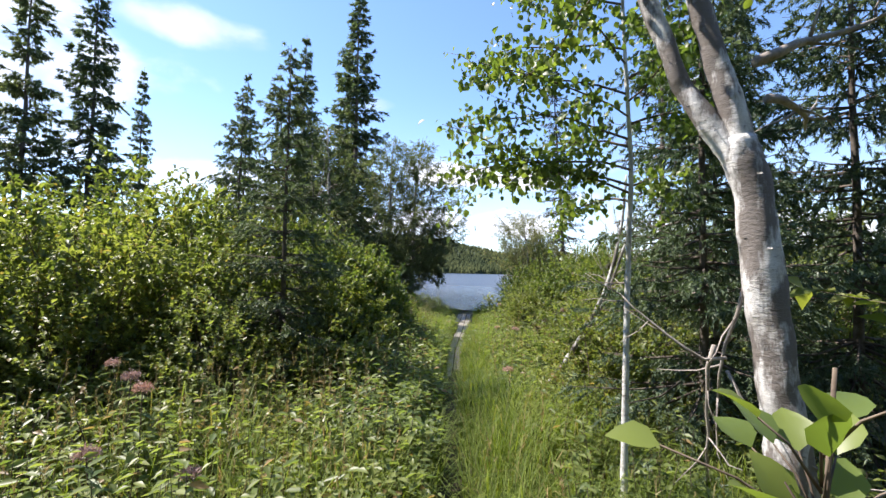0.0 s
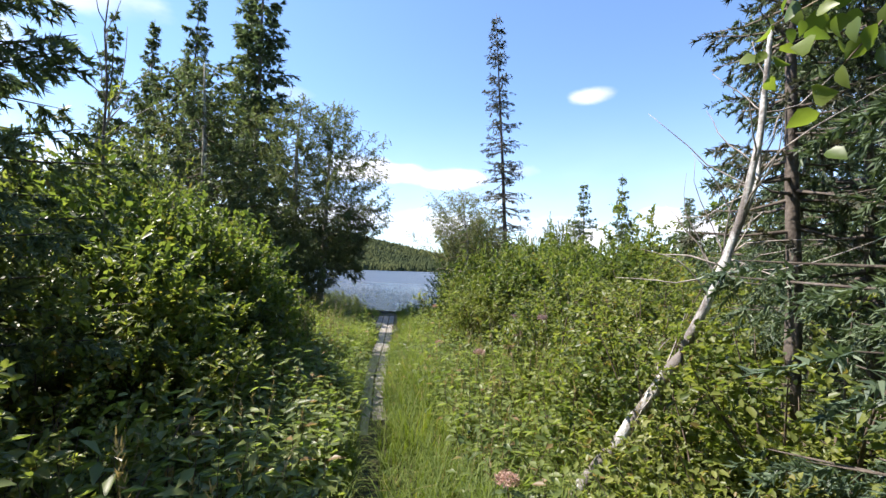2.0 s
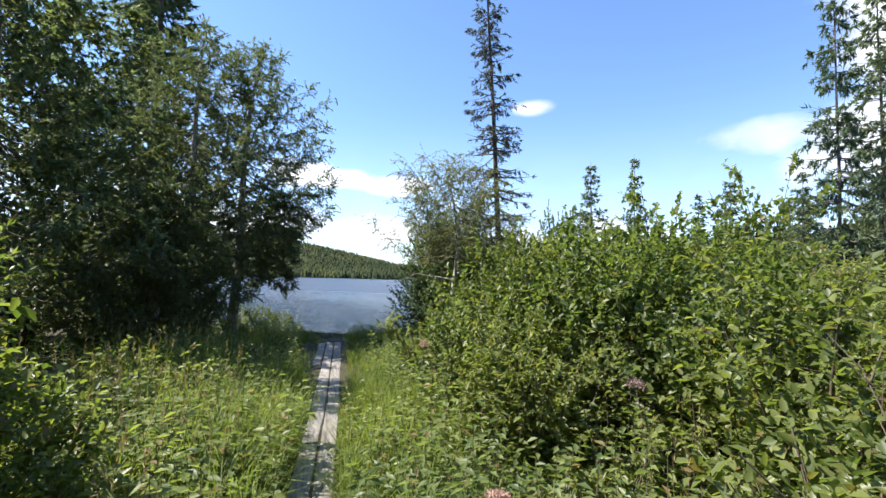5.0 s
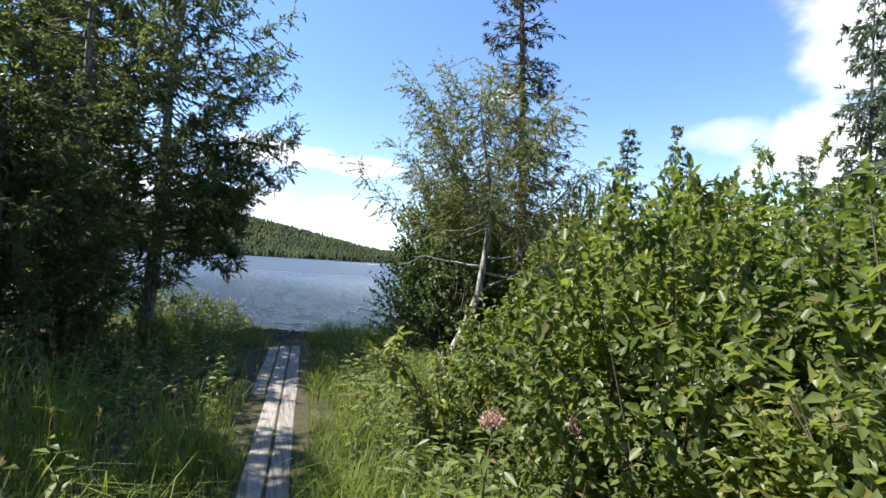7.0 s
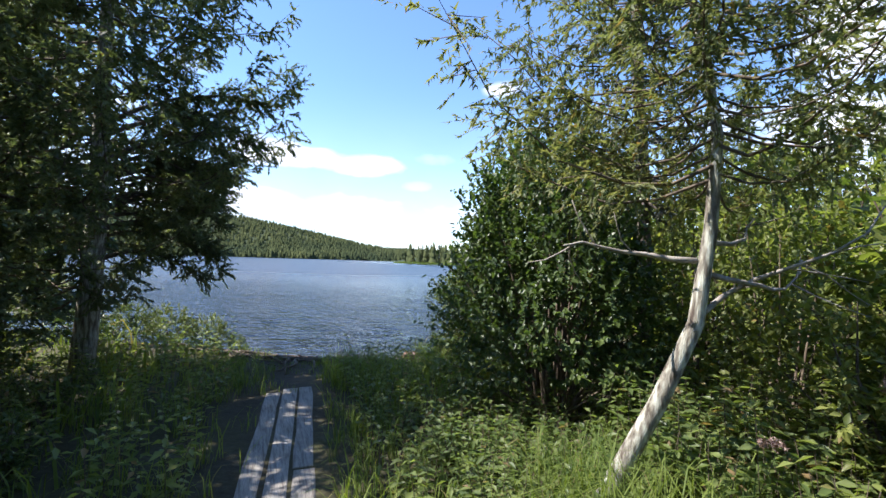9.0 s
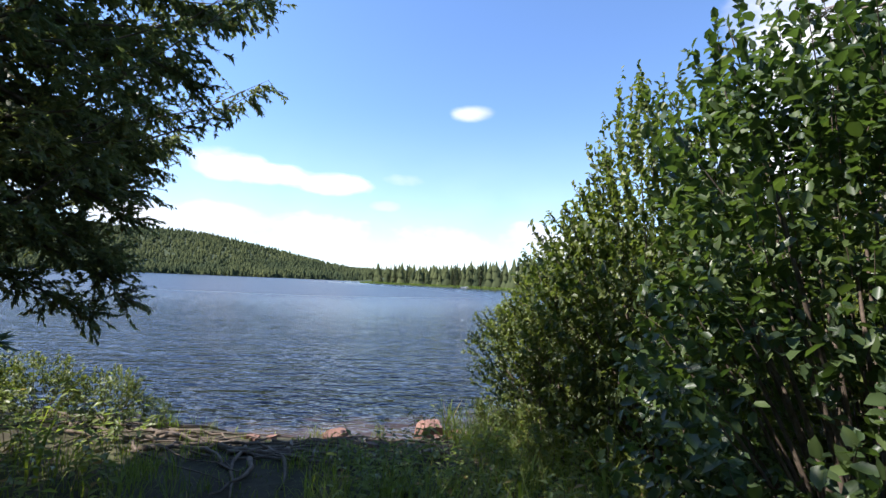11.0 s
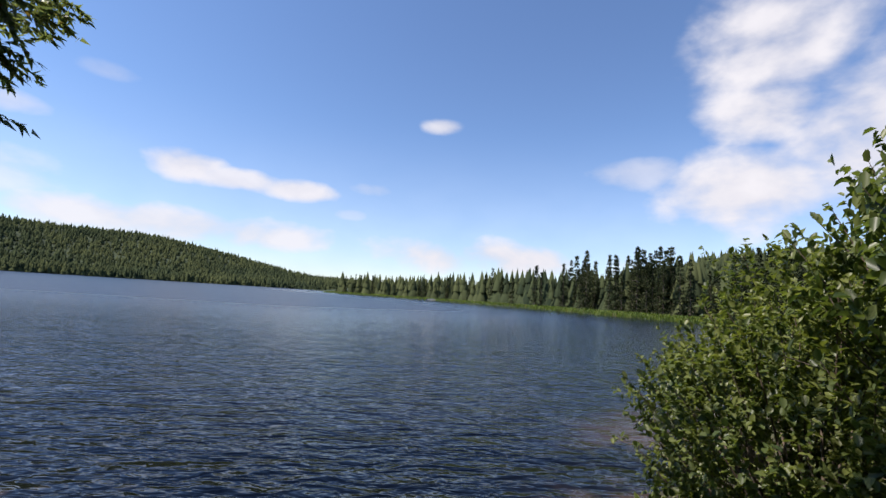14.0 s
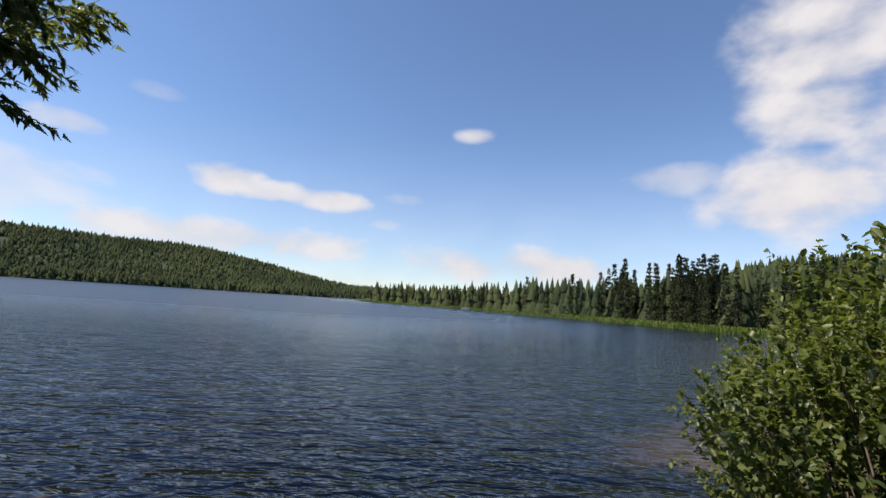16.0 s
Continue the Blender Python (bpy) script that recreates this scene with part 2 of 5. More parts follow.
L_HERB = leaf_material("herb leaf", (0.086, 0.130, 0.042), (0.198, 0.242, 0.088), (1.4, 1.5, 0.7), dead=(0.24, 0.17, 0.09), trans=0.5)
L_GRASS = leaf_material("grass blade", (0.082, 0.126, 0.030), (0.178, 0.228, 0.060), (1.4, 1.5, 0.5), dead=(0.26, 0.22, 0.11), trans=0.42, rough=0.6, spec=0.2)
L_SPRUCE = leaf_material("spruce needle", (0.066, 0.100, 0.062), (0.165, 0.210, 0.118), (1.3, 1.4, 0.8), rough=0.5, trans=0.3)
L_SPRUCEDRY = leaf_material("thin grey spruce needle", (0.060, 0.072, 0.052), (0.144, 0.138, 0.098), (1.2, 1.2, 0.7), rough=0.6, trans=0.2, dead=(0.16, 0.11, 0.07))
L_CEDAR = leaf_material("cedar scale", (0.066, 0.093, 0.056), (0.160, 0.196, 0.104), (1.4, 1.5, 0.8), rough=0.5, trans=0.4, dead=(0.10, 0.07, 0.03))
L_CEDARTHIN = leaf_material("yellowing cedar scale", (0.089, 0.123, 0.069), (0.207, 0.230, 0.121), (1.4, 1.4, 0.7), rough=0.55, trans=0.45, dead=(0.22, 0.15, 0.07))
# far crowns carry a slight lift in base colour in place of distance haze
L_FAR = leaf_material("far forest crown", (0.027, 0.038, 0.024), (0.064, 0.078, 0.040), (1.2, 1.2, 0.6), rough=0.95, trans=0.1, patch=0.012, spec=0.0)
L_SEED = leaf_material("dry seed head", (0.17, 0.15, 0.08), (0.32, 0.28, 0.16), (1.2, 1.1, 0.8), trans=0.3)
L_PINK = leaf_material("dusty pink floret", (0.33, 0.20, 0.18), (0.50, 0.36, 0.33), (1.1, 1.0, 1.0), trans=0.3)
M_WHITE = surface("white hull paint", [(0.3, (0.7, 0.7, 0.7)), (0.7, (0.8, 0.8, 0.8))], 3, 0.4, 0.05, 40)


# ---- mesh helpers ----
class Acc:
    """Collects triangles as arrays and turns them into one mesh."""

    def __init__(self):
        self.v, self.f, self.n = [], [], 0

    def add(self, v, f):
        if len(v):
            self.v.append(np.asarray(v, dtype=np.float32).reshape(-1, 3))
            self.f.append(np.asarray(f, dtype=np.int32).reshape(-1, 3) + self.n)
            self.n += len(self.v[-1])
        return self

    def mesh(self, name, mat, smooth=False):
        v, f = np.concatenate(self.v), np.concatenate(self.f)
        me = bpy.data.meshes.new(name)
        me.vertices.add(len(v))
        me.vertices.foreach_set("co", v.ravel())
        me.loops.add(len(f) * 3)
        me.loops.foreach_set("vertex_index", f.ravel())
        me.polygons.add(len(f))
        me.polygons.foreach_set("loop_start", np.arange(0, len(f) * 3, 3, dtype=np.int32))
        if smooth:
            me.polygons.foreach_set("use_smooth", np.ones(len(f), dtype=bool))
        me.update(calc_edges=True)
        me.materials.append(mat)
        return me


def part(name, me, parent, label=""):
    ob = new(name, me)
    ob.parent = parent
    return tagged(ob, label, kind="stuff" if name in ("branchwork", "foliage", "stemwork", "needle_crown", "spray_crown", "leaf_crown", "twigwork") else "")


def thing(name, label, category, group="", at=(0, 0, 0)):
    ob = new(name)
    ob.empty_display_size = 0.1
    ob.location = at
    return tagged(ob, label, category, group)


def unit(a):
    return a / np.maximum(np.linalg.norm(a, axis=-1, keepdims=True), 1e-9)


def blades(p, d, up, length, width, fold=0.18, curl=0.12, wide=0.45):
    """Leaves: a folded diamond each, from p along d, with the face towards up."""
    p, d, up = np.atleast_2d(p), unit(np.atleast_2d(d)), np.atleast_2d(up)
    length, width = np.broadcast_to(length, len(p))[:, None], np.broadcast_to(width, len(p))[:, None]
    side = unit(np.cross(d, up))
    nrm = np.cross(side, d)
    mid = p + d * length * wide
    v = np.stack([p, mid + side * width / 2 + nrm * width * fold, p + d * length - nrm * length * curl, mid - side * width / 2 + nrm * width * fold], 1)
    i = np.arange(len(p))[:, None] * 4
    f = np.concatenate([i + np.array([[0, 2, 1]]), i + np.array([[0, 3, 2]])])
    return v.reshape(-1, 3), f


def round_leaves(p, d, up, length, width, fold=0.18, curl=0.14):
    """Leaves with rounded shoulders, folded along the midrib."""
    p, d, up = np.atleast_2d(p), unit(np.atleast_2d(d)), np.atleast_2d(up)
    length, width = np.broadcast_to(length, len(p))[:, None], np.broadcast_to(width, len(p))[:, None]
    side = unit(np.cross(d, up))
    nrm = np.cross(side, d)
    a, b = p + d * length * 0.24 + nrm * width * fold, p + d * length * 0.68 + nrm * width * fold - nrm * length * curl * 0.4
    v = np.stack([p, a + side * width * 0.42, b + side * width * 0.40, p + d * length - nrm * length * curl, b - side * width * 0.40, a - side * width * 0.42], 1)
    t = np.array([[0, 2, 1], [0, 3, 2], [0, 4, 3], [0, 5, 4]])
    return v.reshape(-1, 3), (np.arange(len(p))[:, None, None] * 6 + t[None]).reshape(-1, 3)


def needles_at(p, d, up, length, width):
    """Needles or small sprigs: one slim triangle each."""
    side = unit(np.cross(d, up))
    length, width = np.broadcast_to(length, len(p))[:, None], np.broadcast_to(width, len(p))[:, None]
    v = np.stack([p - side * width / 2, p + side * width / 2, p + d * length], 1)
    return v.reshape(-1, 3), np.arange(len(p) * 3).reshape(-1, 3)


def full_leaves(p, d, up, length, width):
    """Broader leaves with a stalk end, shoulders and a tip, folded along the midrib."""
    p, d, up = np.atleast_2d(p), unit(np.atleast_2d(d)), np.atleast_2d(up)
    length, width = np.broadcast_to(length, len(p))[:, None], np.broadcast_to(width, len(p))[:, None]
    side = unit(np.cross(d, up))
    nrm = np.cross(side, d)
    rows = [p]
    for u, w, c in ((0.22, 0.8, 0.0), (0.5, 1.0, 0.03), (0.78, 0.55, 0.09)):
        c0 = p + d * length * u - nrm * length * c
        rows += [c0 + side * width * w / 2 + nrm * width * 0.16 * w, c0, c0 - side * width * w / 2 + nrm * width * 0.16 * w]
    rows.append(p + d * length - nrm * length * 0.18)
    v = np.stack(rows, 1)
    t = np.array([[0, 2, 1], [0, 3, 2], [1, 2, 5], [1, 5, 4], [2, 3, 6], [2, 6, 5], [4, 5, 8], [4, 8, 7], [5, 6, 9], [5, 9, 8], [7, 8, 10], [8, 9, 10]])
    i = np.arange(len(p))[:, None, None] * 11
    return v.reshape(-1, 3), (i + t[None]).reshape(-1, 3)


def tube(pts, rad, k=5, cap=True):
    pts = np.asarray(pts, dtype=float)
    n = len(pts)
    rad = np.broadcast_to(rad, n)
    tan = unit(np.gradient(pts, axis=0))
    ref = np.where(np.abs(tan[:, 2:3]) > 0.9, np.array([[1.0, 0, 0]]), np.array([[0, 0, 1.0]]))
    a = unit(np.cross(tan, ref))
    b = np.cross(tan, a)
    ang = np.arange(k) * 2 * math.pi / k
    v = pts[:, None] + rad[:, None, None] * (np.cos(ang)[None, :, None] * a[:, None] + np.sin(ang)[None, :, None] * b[:, None])
    f = []
    for i in range(n - 1):
        for j in range(k):
            q = (i * k + j, i * k + (j + 1) % k, (i + 1) * k + (j + 1) % k, (i + 1) * k + j)
            f += [(q[0], q[1], q[2]), (q[0], q[2], q[3])]
    v = v.reshape(-1, 3)
    if cap:
        v = np.concatenate([v, pts[:1], pts[-1:]])
        for j in range(k):
            f += [((j + 1) % k, j, n * k), ((n - 1) * k + j, (n - 1) * k + (j + 1) % k, n * k + 1)]
    return v, f


def bent(rng, a, d, length, n, wander=0.15, lift=0.0):
    """A crooked line of n points from a."""
    pts, d = [np.array(a, float)], np.array(d, float)
    for _ in range(n - 1):
        d = unit(d + rng.normal(0, wander, 3) + np.array([0, 0, lift]))
        pts.append(pts[-1] + d * length / (n - 1))
    return np.array(pts)


def along(pts, u):
    u = np.atleast_1d(u) * (len(pts) - 1)
    i = np.minimum(u.astype(int), len(pts) - 2)
    w = (u - i)[:, None]
    return pts[i] * (1 - w) + pts[i + 1] * w


# ---- ground, lake, hills ----
WATER_Z = -0.38
LAKE = np.array([(4.1, 20.15), (3.3, 20.4), (2.4, 20.75), (1.5, 21.55), (0.6, 22.3), (-0.8, 23.2), (-3.4, 25.2), (-10, 30), (-25, 38), (-70, 55), (-140, 90), (-230, 200),
                 (-260, 400), (-200, 640), (2, 660), (140, 650), (150, 600), (140, 420), (110, 330), (79, 297), (97, 205), (94, 124), (86, 89), (81, 71), (74, 52),
                 (60, 38), (40, 30), (20, 25), (10, 22.2), (6.8, 20.9), (5, 20.25)])


def lake_distance(x, y):
    """Metres outside the lake's edge; below zero inside it."""
    p = np.stack([x, y], -1)
    best = np.full(x.shape, 1e9)
    inside = np.zeros(x.shape, bool)
    for a, b in zip(LAKE, np.roll(LAKE, -1, 0)):
        ab = b - a
        t = np.clip(((p - a) @ ab) / (ab @ ab), 0, 1)
        best = np.minimum(best, np.linalg.norm(p - a - t[..., None] * ab, axis=-1))
        cross = ((a[1] > y) != (b[1] > y)) & (x < (b[0] - a[0]) * (y - a[1]) / (b[1] - a[1] + 1e-12) + a[0])
        inside ^= cross
    return np.where(inside, -best, best)


def hill_height(x, y):
    """How high the country rises away from the lake."""
    dx, dy = x - 2.0, y - 18.0
    az = np.degrees(np.arctan2(dx, dy))
    r = np.hypot(dx, dy)
    crest = np.interp(az, [-180, -100, -60, -25, -15, -10, -3.6, 0, 3, 6.5, 10, 14, 20, 45, 56, 62, 75, 100, 140, 180], [6, 14, 54, 84, 81, 79, 81, 72, 62, 50, 36, 22, 12, 10, 34, 52, 60, 40, 8, 6])
    start = np.interp(az, [-180, -60, -25, 14, 20, 45, 60, 90, 180], [80, 150, 640, 660, 420, 250, 190, 170, 80])
    rise = np.clip((r - start) / 330.0, 0, 1)
    return 0.93 * crest * rise * rise * (3 - 2 * rise)


def ground_height(x, y):
    d = lake_distance(x, y)
    bank = np.clip((d + 0.15) / 1.5, -8, 1)
    z = np.where(d > -0.15, -0.40 + 0.40 * np.clip(bank, 0, 1) ** 0.6, -0.40 + 0.18 * np.maximum(d + 0.15, -14))
    z = z + np.where(d > 2, hill_height(x, y), 0)
    z = z + np.where((d > 1.0) & (np.hypot(x, y - 10) < 60), 0.05 * np.sin(x * 0.9 + 1.3) * np.sin(y * 0.7) * np.clip(np.abs(x - 1.4) - 0.7, 0, 1), 0)
    return z


def build_ground():
    ang = np.radians(np.arange(0, 360, 1.0))
    rad = np.concatenate([np.arange(0.25, 24, 0.3), 24 * 1.09 ** np.arange(1, 50)])
    rad = rad[rad < 1700]
    x = 1.5 + rad[:, None] * np.sin(ang)[None]
    y = 12.0 + rad[:, None] * np.cos(ang)[None]
    v = np.stack([x, y, ground_height(x, y)], -1).reshape(-1, 3)
    v = np.concatenate([v, [[1.5, 12.0, 0.0]]])
    k, n = len(ang), len(rad)
    i, j = np.meshgrid(np.arange(n - 1), np.arange(k), indexing="ij")
    a, b, c, d = i * k + j, i * k + (j + 1) % k, (i + 1) * k + (j + 1) % k, (i + 1) * k + j
    f = np.concatenate([np.stack([a, c, b], -1).reshape(-1, 3), np.stack([a, d, c], -1).reshape(-1, 3)])
    jj = np.arange(k)
    f = np.concatenate([f, np.stack([np.full(k, len(v) - 1), jj, (jj + 1) % k], -1)])
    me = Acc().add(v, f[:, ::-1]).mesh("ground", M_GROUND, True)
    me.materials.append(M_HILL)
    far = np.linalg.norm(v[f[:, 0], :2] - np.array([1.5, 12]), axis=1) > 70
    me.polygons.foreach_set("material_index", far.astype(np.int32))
    tagged(new("ground", me), "dark damp earth under grass and brush, rising to wooded hills", "ground", kind="structure")


def build_water():
    ang = np.radians(np.arange(-100, 110, 1.5))
    rad = np.concatenate([np.arange(0.6, 14, 0.35), 14 * 1.12 ** np.arange(1, 42)])
    x = 2.0 + rad[:, None] * np.sin(ang)[None]
    y = 18.0 + rad[:, None] * np.cos(ang)[None]
    v = np.stack([x, y, np.full_like(x, WATER_Z)], -1).reshape(-1, 3)
    k, n = len(ang), len(rad)
    i, j = np.meshgrid(np.arange(n - 1), np.arange(k - 1), indexing="ij")
    a, b, c, d = i * k + j, i * k + j + 1, (i + 1) * k + j + 1, (i + 1) * k + j
    f = np.concatenate([np.stack([a, c, b], -1).reshape(-1, 3), np.stack([a, d, c], -1).reshape(-1, 3)])[:, ::-1]
    near = (lake_distance(x, y) < 3).reshape(-1)
    f = f[near[f].any(1)]
    me = Acc().add(v, f).mesh("lake", M_WATER, True)
    at = me.attributes.new("bank", "FLOAT", "POINT")
    at.data.foreach_set("value", np.clip(-lake_distance(x, y), 0, 50).reshape(-1).astype(np.float32))
    tagged(new("water", me), "rippled dark blue lake with brown shallows", "lake", kind="structure")


build_ground()
build_water()


# ---- plants ----
def spruce_meshes(rng, h, r, whorls, per, twigs, needles, nlen, nwid, start=0.08, droop=0.35, lean=(0, 0), thin=0.0, tr=0.012, topfull=0.0, mat=None):
    """Trunk, branch and needle meshes of a spruce that stands at the origin."""
    zz = np.linspace(0, h, 9)
    trunk = np.stack([lean[0] * (zz / h) ** 1.3 + rng.normal(0, 0.008 * h / 6, 9) * (zz > 0), lean[1] * (zz / h) ** 1.3 + rng.normal(0, 0.008 * h / 6, 9) * (zz > 0), zz], -1)
    tk = Acc().add(*tube(trunk, tr * h * (1 - zz / h * 0.93), 8))
    br, nd = Acc(), Acc()
    P, D, U, S = [], [], [], []
    for w in range(whorls):
        u = start + (1 - start) * ((w + rng.uniform(-0.9, 0.9)) / whorls)
        u = min(max(u, start), 0.985)
        full = (1 - u) ** 0.75 + topfull * 0.12
        for b in range(per):
            if rng.random() < thin * (1.2 - u):
                bare = True
            else:
                bare = False
            u = min(max(u + rng.uniform(-0.35, 0.35) / whorls, start), 0.985)
            base = along(trunk, u)[0]
            a = (b + rng.uniform(-0.4, 0.4)) * 2 * math.pi / per + w * 1.1
            ln = r * full * rng.uniform(0.42, 1.15)
            if ln < 0.06:
                ln = 0.06
            dn = droop * (1.15 - u) * rng.uniform(0.5, 1.4)
            t = np.linspace(0, 1, 5)[:, None]
            out = np.array([math.cos(a), math.sin(a), 0])
            line = base + out * ln * t + np.array([0, 0, 1]) * ln * (0.35 * u * t - dn * t * (1.35 - 0.75 * t))
            br.add(*tube(line[::2], np.linspace(0.003 * h * (1 - u) + 0.003, 0.002, 3), 3, False))
            nt = max(2, int(twigs * (ln / r) * (0.25 if bare else 1.0)))
            uu = rng.uniform(0.12, 1.0, nt)
            pp = along(line, uu)
            sgn = rng.choice([-1, 1], nt)
            sidev = np.array([-out[1], out[0], 0])
            td = unit(out * rng.uniform(0.5, 1.1, (nt, 1)) + sidev * (sgn * rng.uniform(0.25, 0.9, nt))[:, None] + np.array([0, 0, 1]) * rng.normal(-0.45, 0.35, (nt, 1)))
            tl = (0.10 * r + 0.26 * ln) * (1.05 - uu * 0.6) * rng.uniform(0.6, 1.2, nt)
            for i in range(nt):
                m = needles
                v = rng.uniform(0.0, 1.0, m)[:, None]
                P.append(pp[i] + td[i] * tl[i] * v)
                rv = rng.normal(0, 1, (m, 3))
                D.append(unit(td[i] * 0.9 + unit(rv) * 0.75))
                U.append(rng.normal(0, 0.5, (m, 3)) + np.array([0, 0, 1.0]))
    P, D, U = np.concatenate(P), np.concatenate(D), np.concatenate(U)
    nd.add(*needles_at(P, D, U, nlen * rng.uniform(0.7, 1.3, len(P)), nwid))
    return tk.mesh("trunk", M_BARK, True), br.mesh("branches", M_BARK), nd.mesh("needles", mat or L_SPRUCE)


def put_tree(name, meshes, labels, category, group, m, label):
    ob = thing(name, label, category, group)
    ob.matrix_basis = m
    for nm, me, lb in zip(labels[0], meshes, labels[1]):
        part(nm, me, ob, lb)
    return ob


SPRUCE_PARTS = (("trunk", "branchwork", "needle_crown"), ("", "", ""))


def build_spruces():
    rng = np.random.default_rng(5)
    tall = [spruce_meshes(rng, 12, 1.75, 44, 6, 17, 22, 0.14, 0.052, start=0.06, droop=0.6, tr=0.009) for _ in range(2)]
    slim = [spruce_meshes(rng, 12, 1.25, 40, 6, 14, 20, 0.14, 0.052, start=0.1, droop=0.5, tr=0.008) for _ in range(2)]
    spots = [(-15.4, 18.0, 14.5, 0, 1.0), (-13.7, 19.2, 14.2, 0, 1.1), (-16.9, 24.5, 11.5, 1, 0.8), (-15.6, 25.2, 12.7, 1, 0.9), (-9.4, 24.2, 12.1, 0, 0.85),
             (-5.95, 19.6, 9.6, 1, 1.1), (-7.7, 28.6, 17.0, 0, 0.9), (-3.7, 24.8, 17.2, 0, 1.15), (-4.5, 26.2, 15.6, 1, 1.0), (-20.5, 17.5, 13.0, 0, 1.0), (-24, 22, 14, 1, 1.1)]
    for i, (x, y, h, kind, wide) in enumerate(spots):
        ms = (tall, slim)[kind][i % 2]
        s = h / 12
        m = pose(x, y, float(ground_height(np.array([x]), np.array([y]))[0]) - 0.05, 0, 0, 47 * i) @ Matrix.Diagonal((s * wide, s * wide, s, 1))
        put_tree("spruce", ms, SPRUCE_PARTS, "spruce tree", "spruces behind the brush", m, "tall dark green spruce with drooping branches above the brush")
    # the lone thin spruce
    ms = spruce_meshes(rng, 9.5, 0.95, 46, 6, 13, 16, 0.075, 0.02, start=0.22, droop=0.55, lean=(-0.55, 0.1), thin=0.75, tr=0.009, topfull=1.0, mat=L_SPRUCEDRY)
    put_tree("spruce", ms, SPRUCE_PARTS, "spruce tree", "", pose(5.45, 16.3, 0), "thin half-bare spruce with grey lower branches")
    # the near ones beside the path
    near = spruce_meshes(rng, 4.3, 1.15, 30, 6, 24, 38, 0.045, 0.014, start=0.1, droop=0.25, tr=0.010)
    put_tree("spruce", near, SPRUCE_PARTS, "spruce tree", "", pose(-0.9, 5.66, 0), "young blue-green spruce standing in the brush")
    put_tree("spruce", near, SPRUCE_PARTS, "spruce tree", "", pose(-2.3, 7.6, 0, 0, 0, 100) @ Matrix.Diagonal((0.9, 0.9, 1.05, 1)), "young blue-green spruce standing in the brush")
    dense = spruce_meshes(rng, 6.5, 1.6, 34, 7, 26, 36, 0.055, 0.018, start=0.06, droop=0.3, tr=0.009)
    for x, y, h, a in ((3.15, 4.15, 6.0, 0), (4.6, 4.3, 6.6, 80), (5.3, 7.0, 7.0, 190), (4.15, 5.6, 5.4, 250)):
        s = h / 6.5
        put_tree("spruce", dense, SPRUCE_PARTS, "spruce tree", "spruces beside the birch", pose(x, y, -0.03, 0, 0, a) @ Matrix.Diagonal((s * 0.8, s * 0.8, s, 1)), "dense dark spruce beside the birches")
    bare = spruce_meshes(rng, 5.8, 0.8, 26, 5, 14, 22, 0.045, 0.014, start=0.3, droop=0.45, thin=0.5, tr=0.009, mat=L_SPRUCEDRY)
    put_tree("spruce", bare, SPRUCE_PARTS, "spruce tree", "", pose(3.5, 5.55, 0), "thin spruce with dead lower twigs")
    # to the right, beyond the brush
    mid = [spruce_meshes(rng, 8, 1.5, 38, 5, 14, 11, 0.13, 0.05, start=0.08, droop=0.35, tr=0.009) for _ in range(2)]
    for i, (x, y, h, wd) in enumerate(((8.4, 17.3, 4.7, 1.1), (9.95, 17.5, 5.1, 0.8), (10.9, 15.4, 4.1, 1.2), (16.8, 17.7, 5.4, 1.2), (20.7, 19.0, 15.5, 0.62),
                                    (22.5, 17.8, 14.0, 0.75), (24.5, 19.6, 16.0, 0.8), (26, 16.5, 13, 0.9), (13.6, 18.8, 4.6, 1.0), (14.8, 16.4, 4.2, 1.1), (20.2, 14.0, 9.0, 0.9), (28, 20, 15, 0.8))):
        s = h / 8
        put_tree("spruce", mid[i % 2], SPRUCE_PARTS, "spruce tree", "spruces beyond the meadow", pose(x, y, -0.03, 0, 0, 70 * i) @ Matrix.Diagonal((s * wd, s * wd, s, 1)), "green spruce at the back of the meadow")


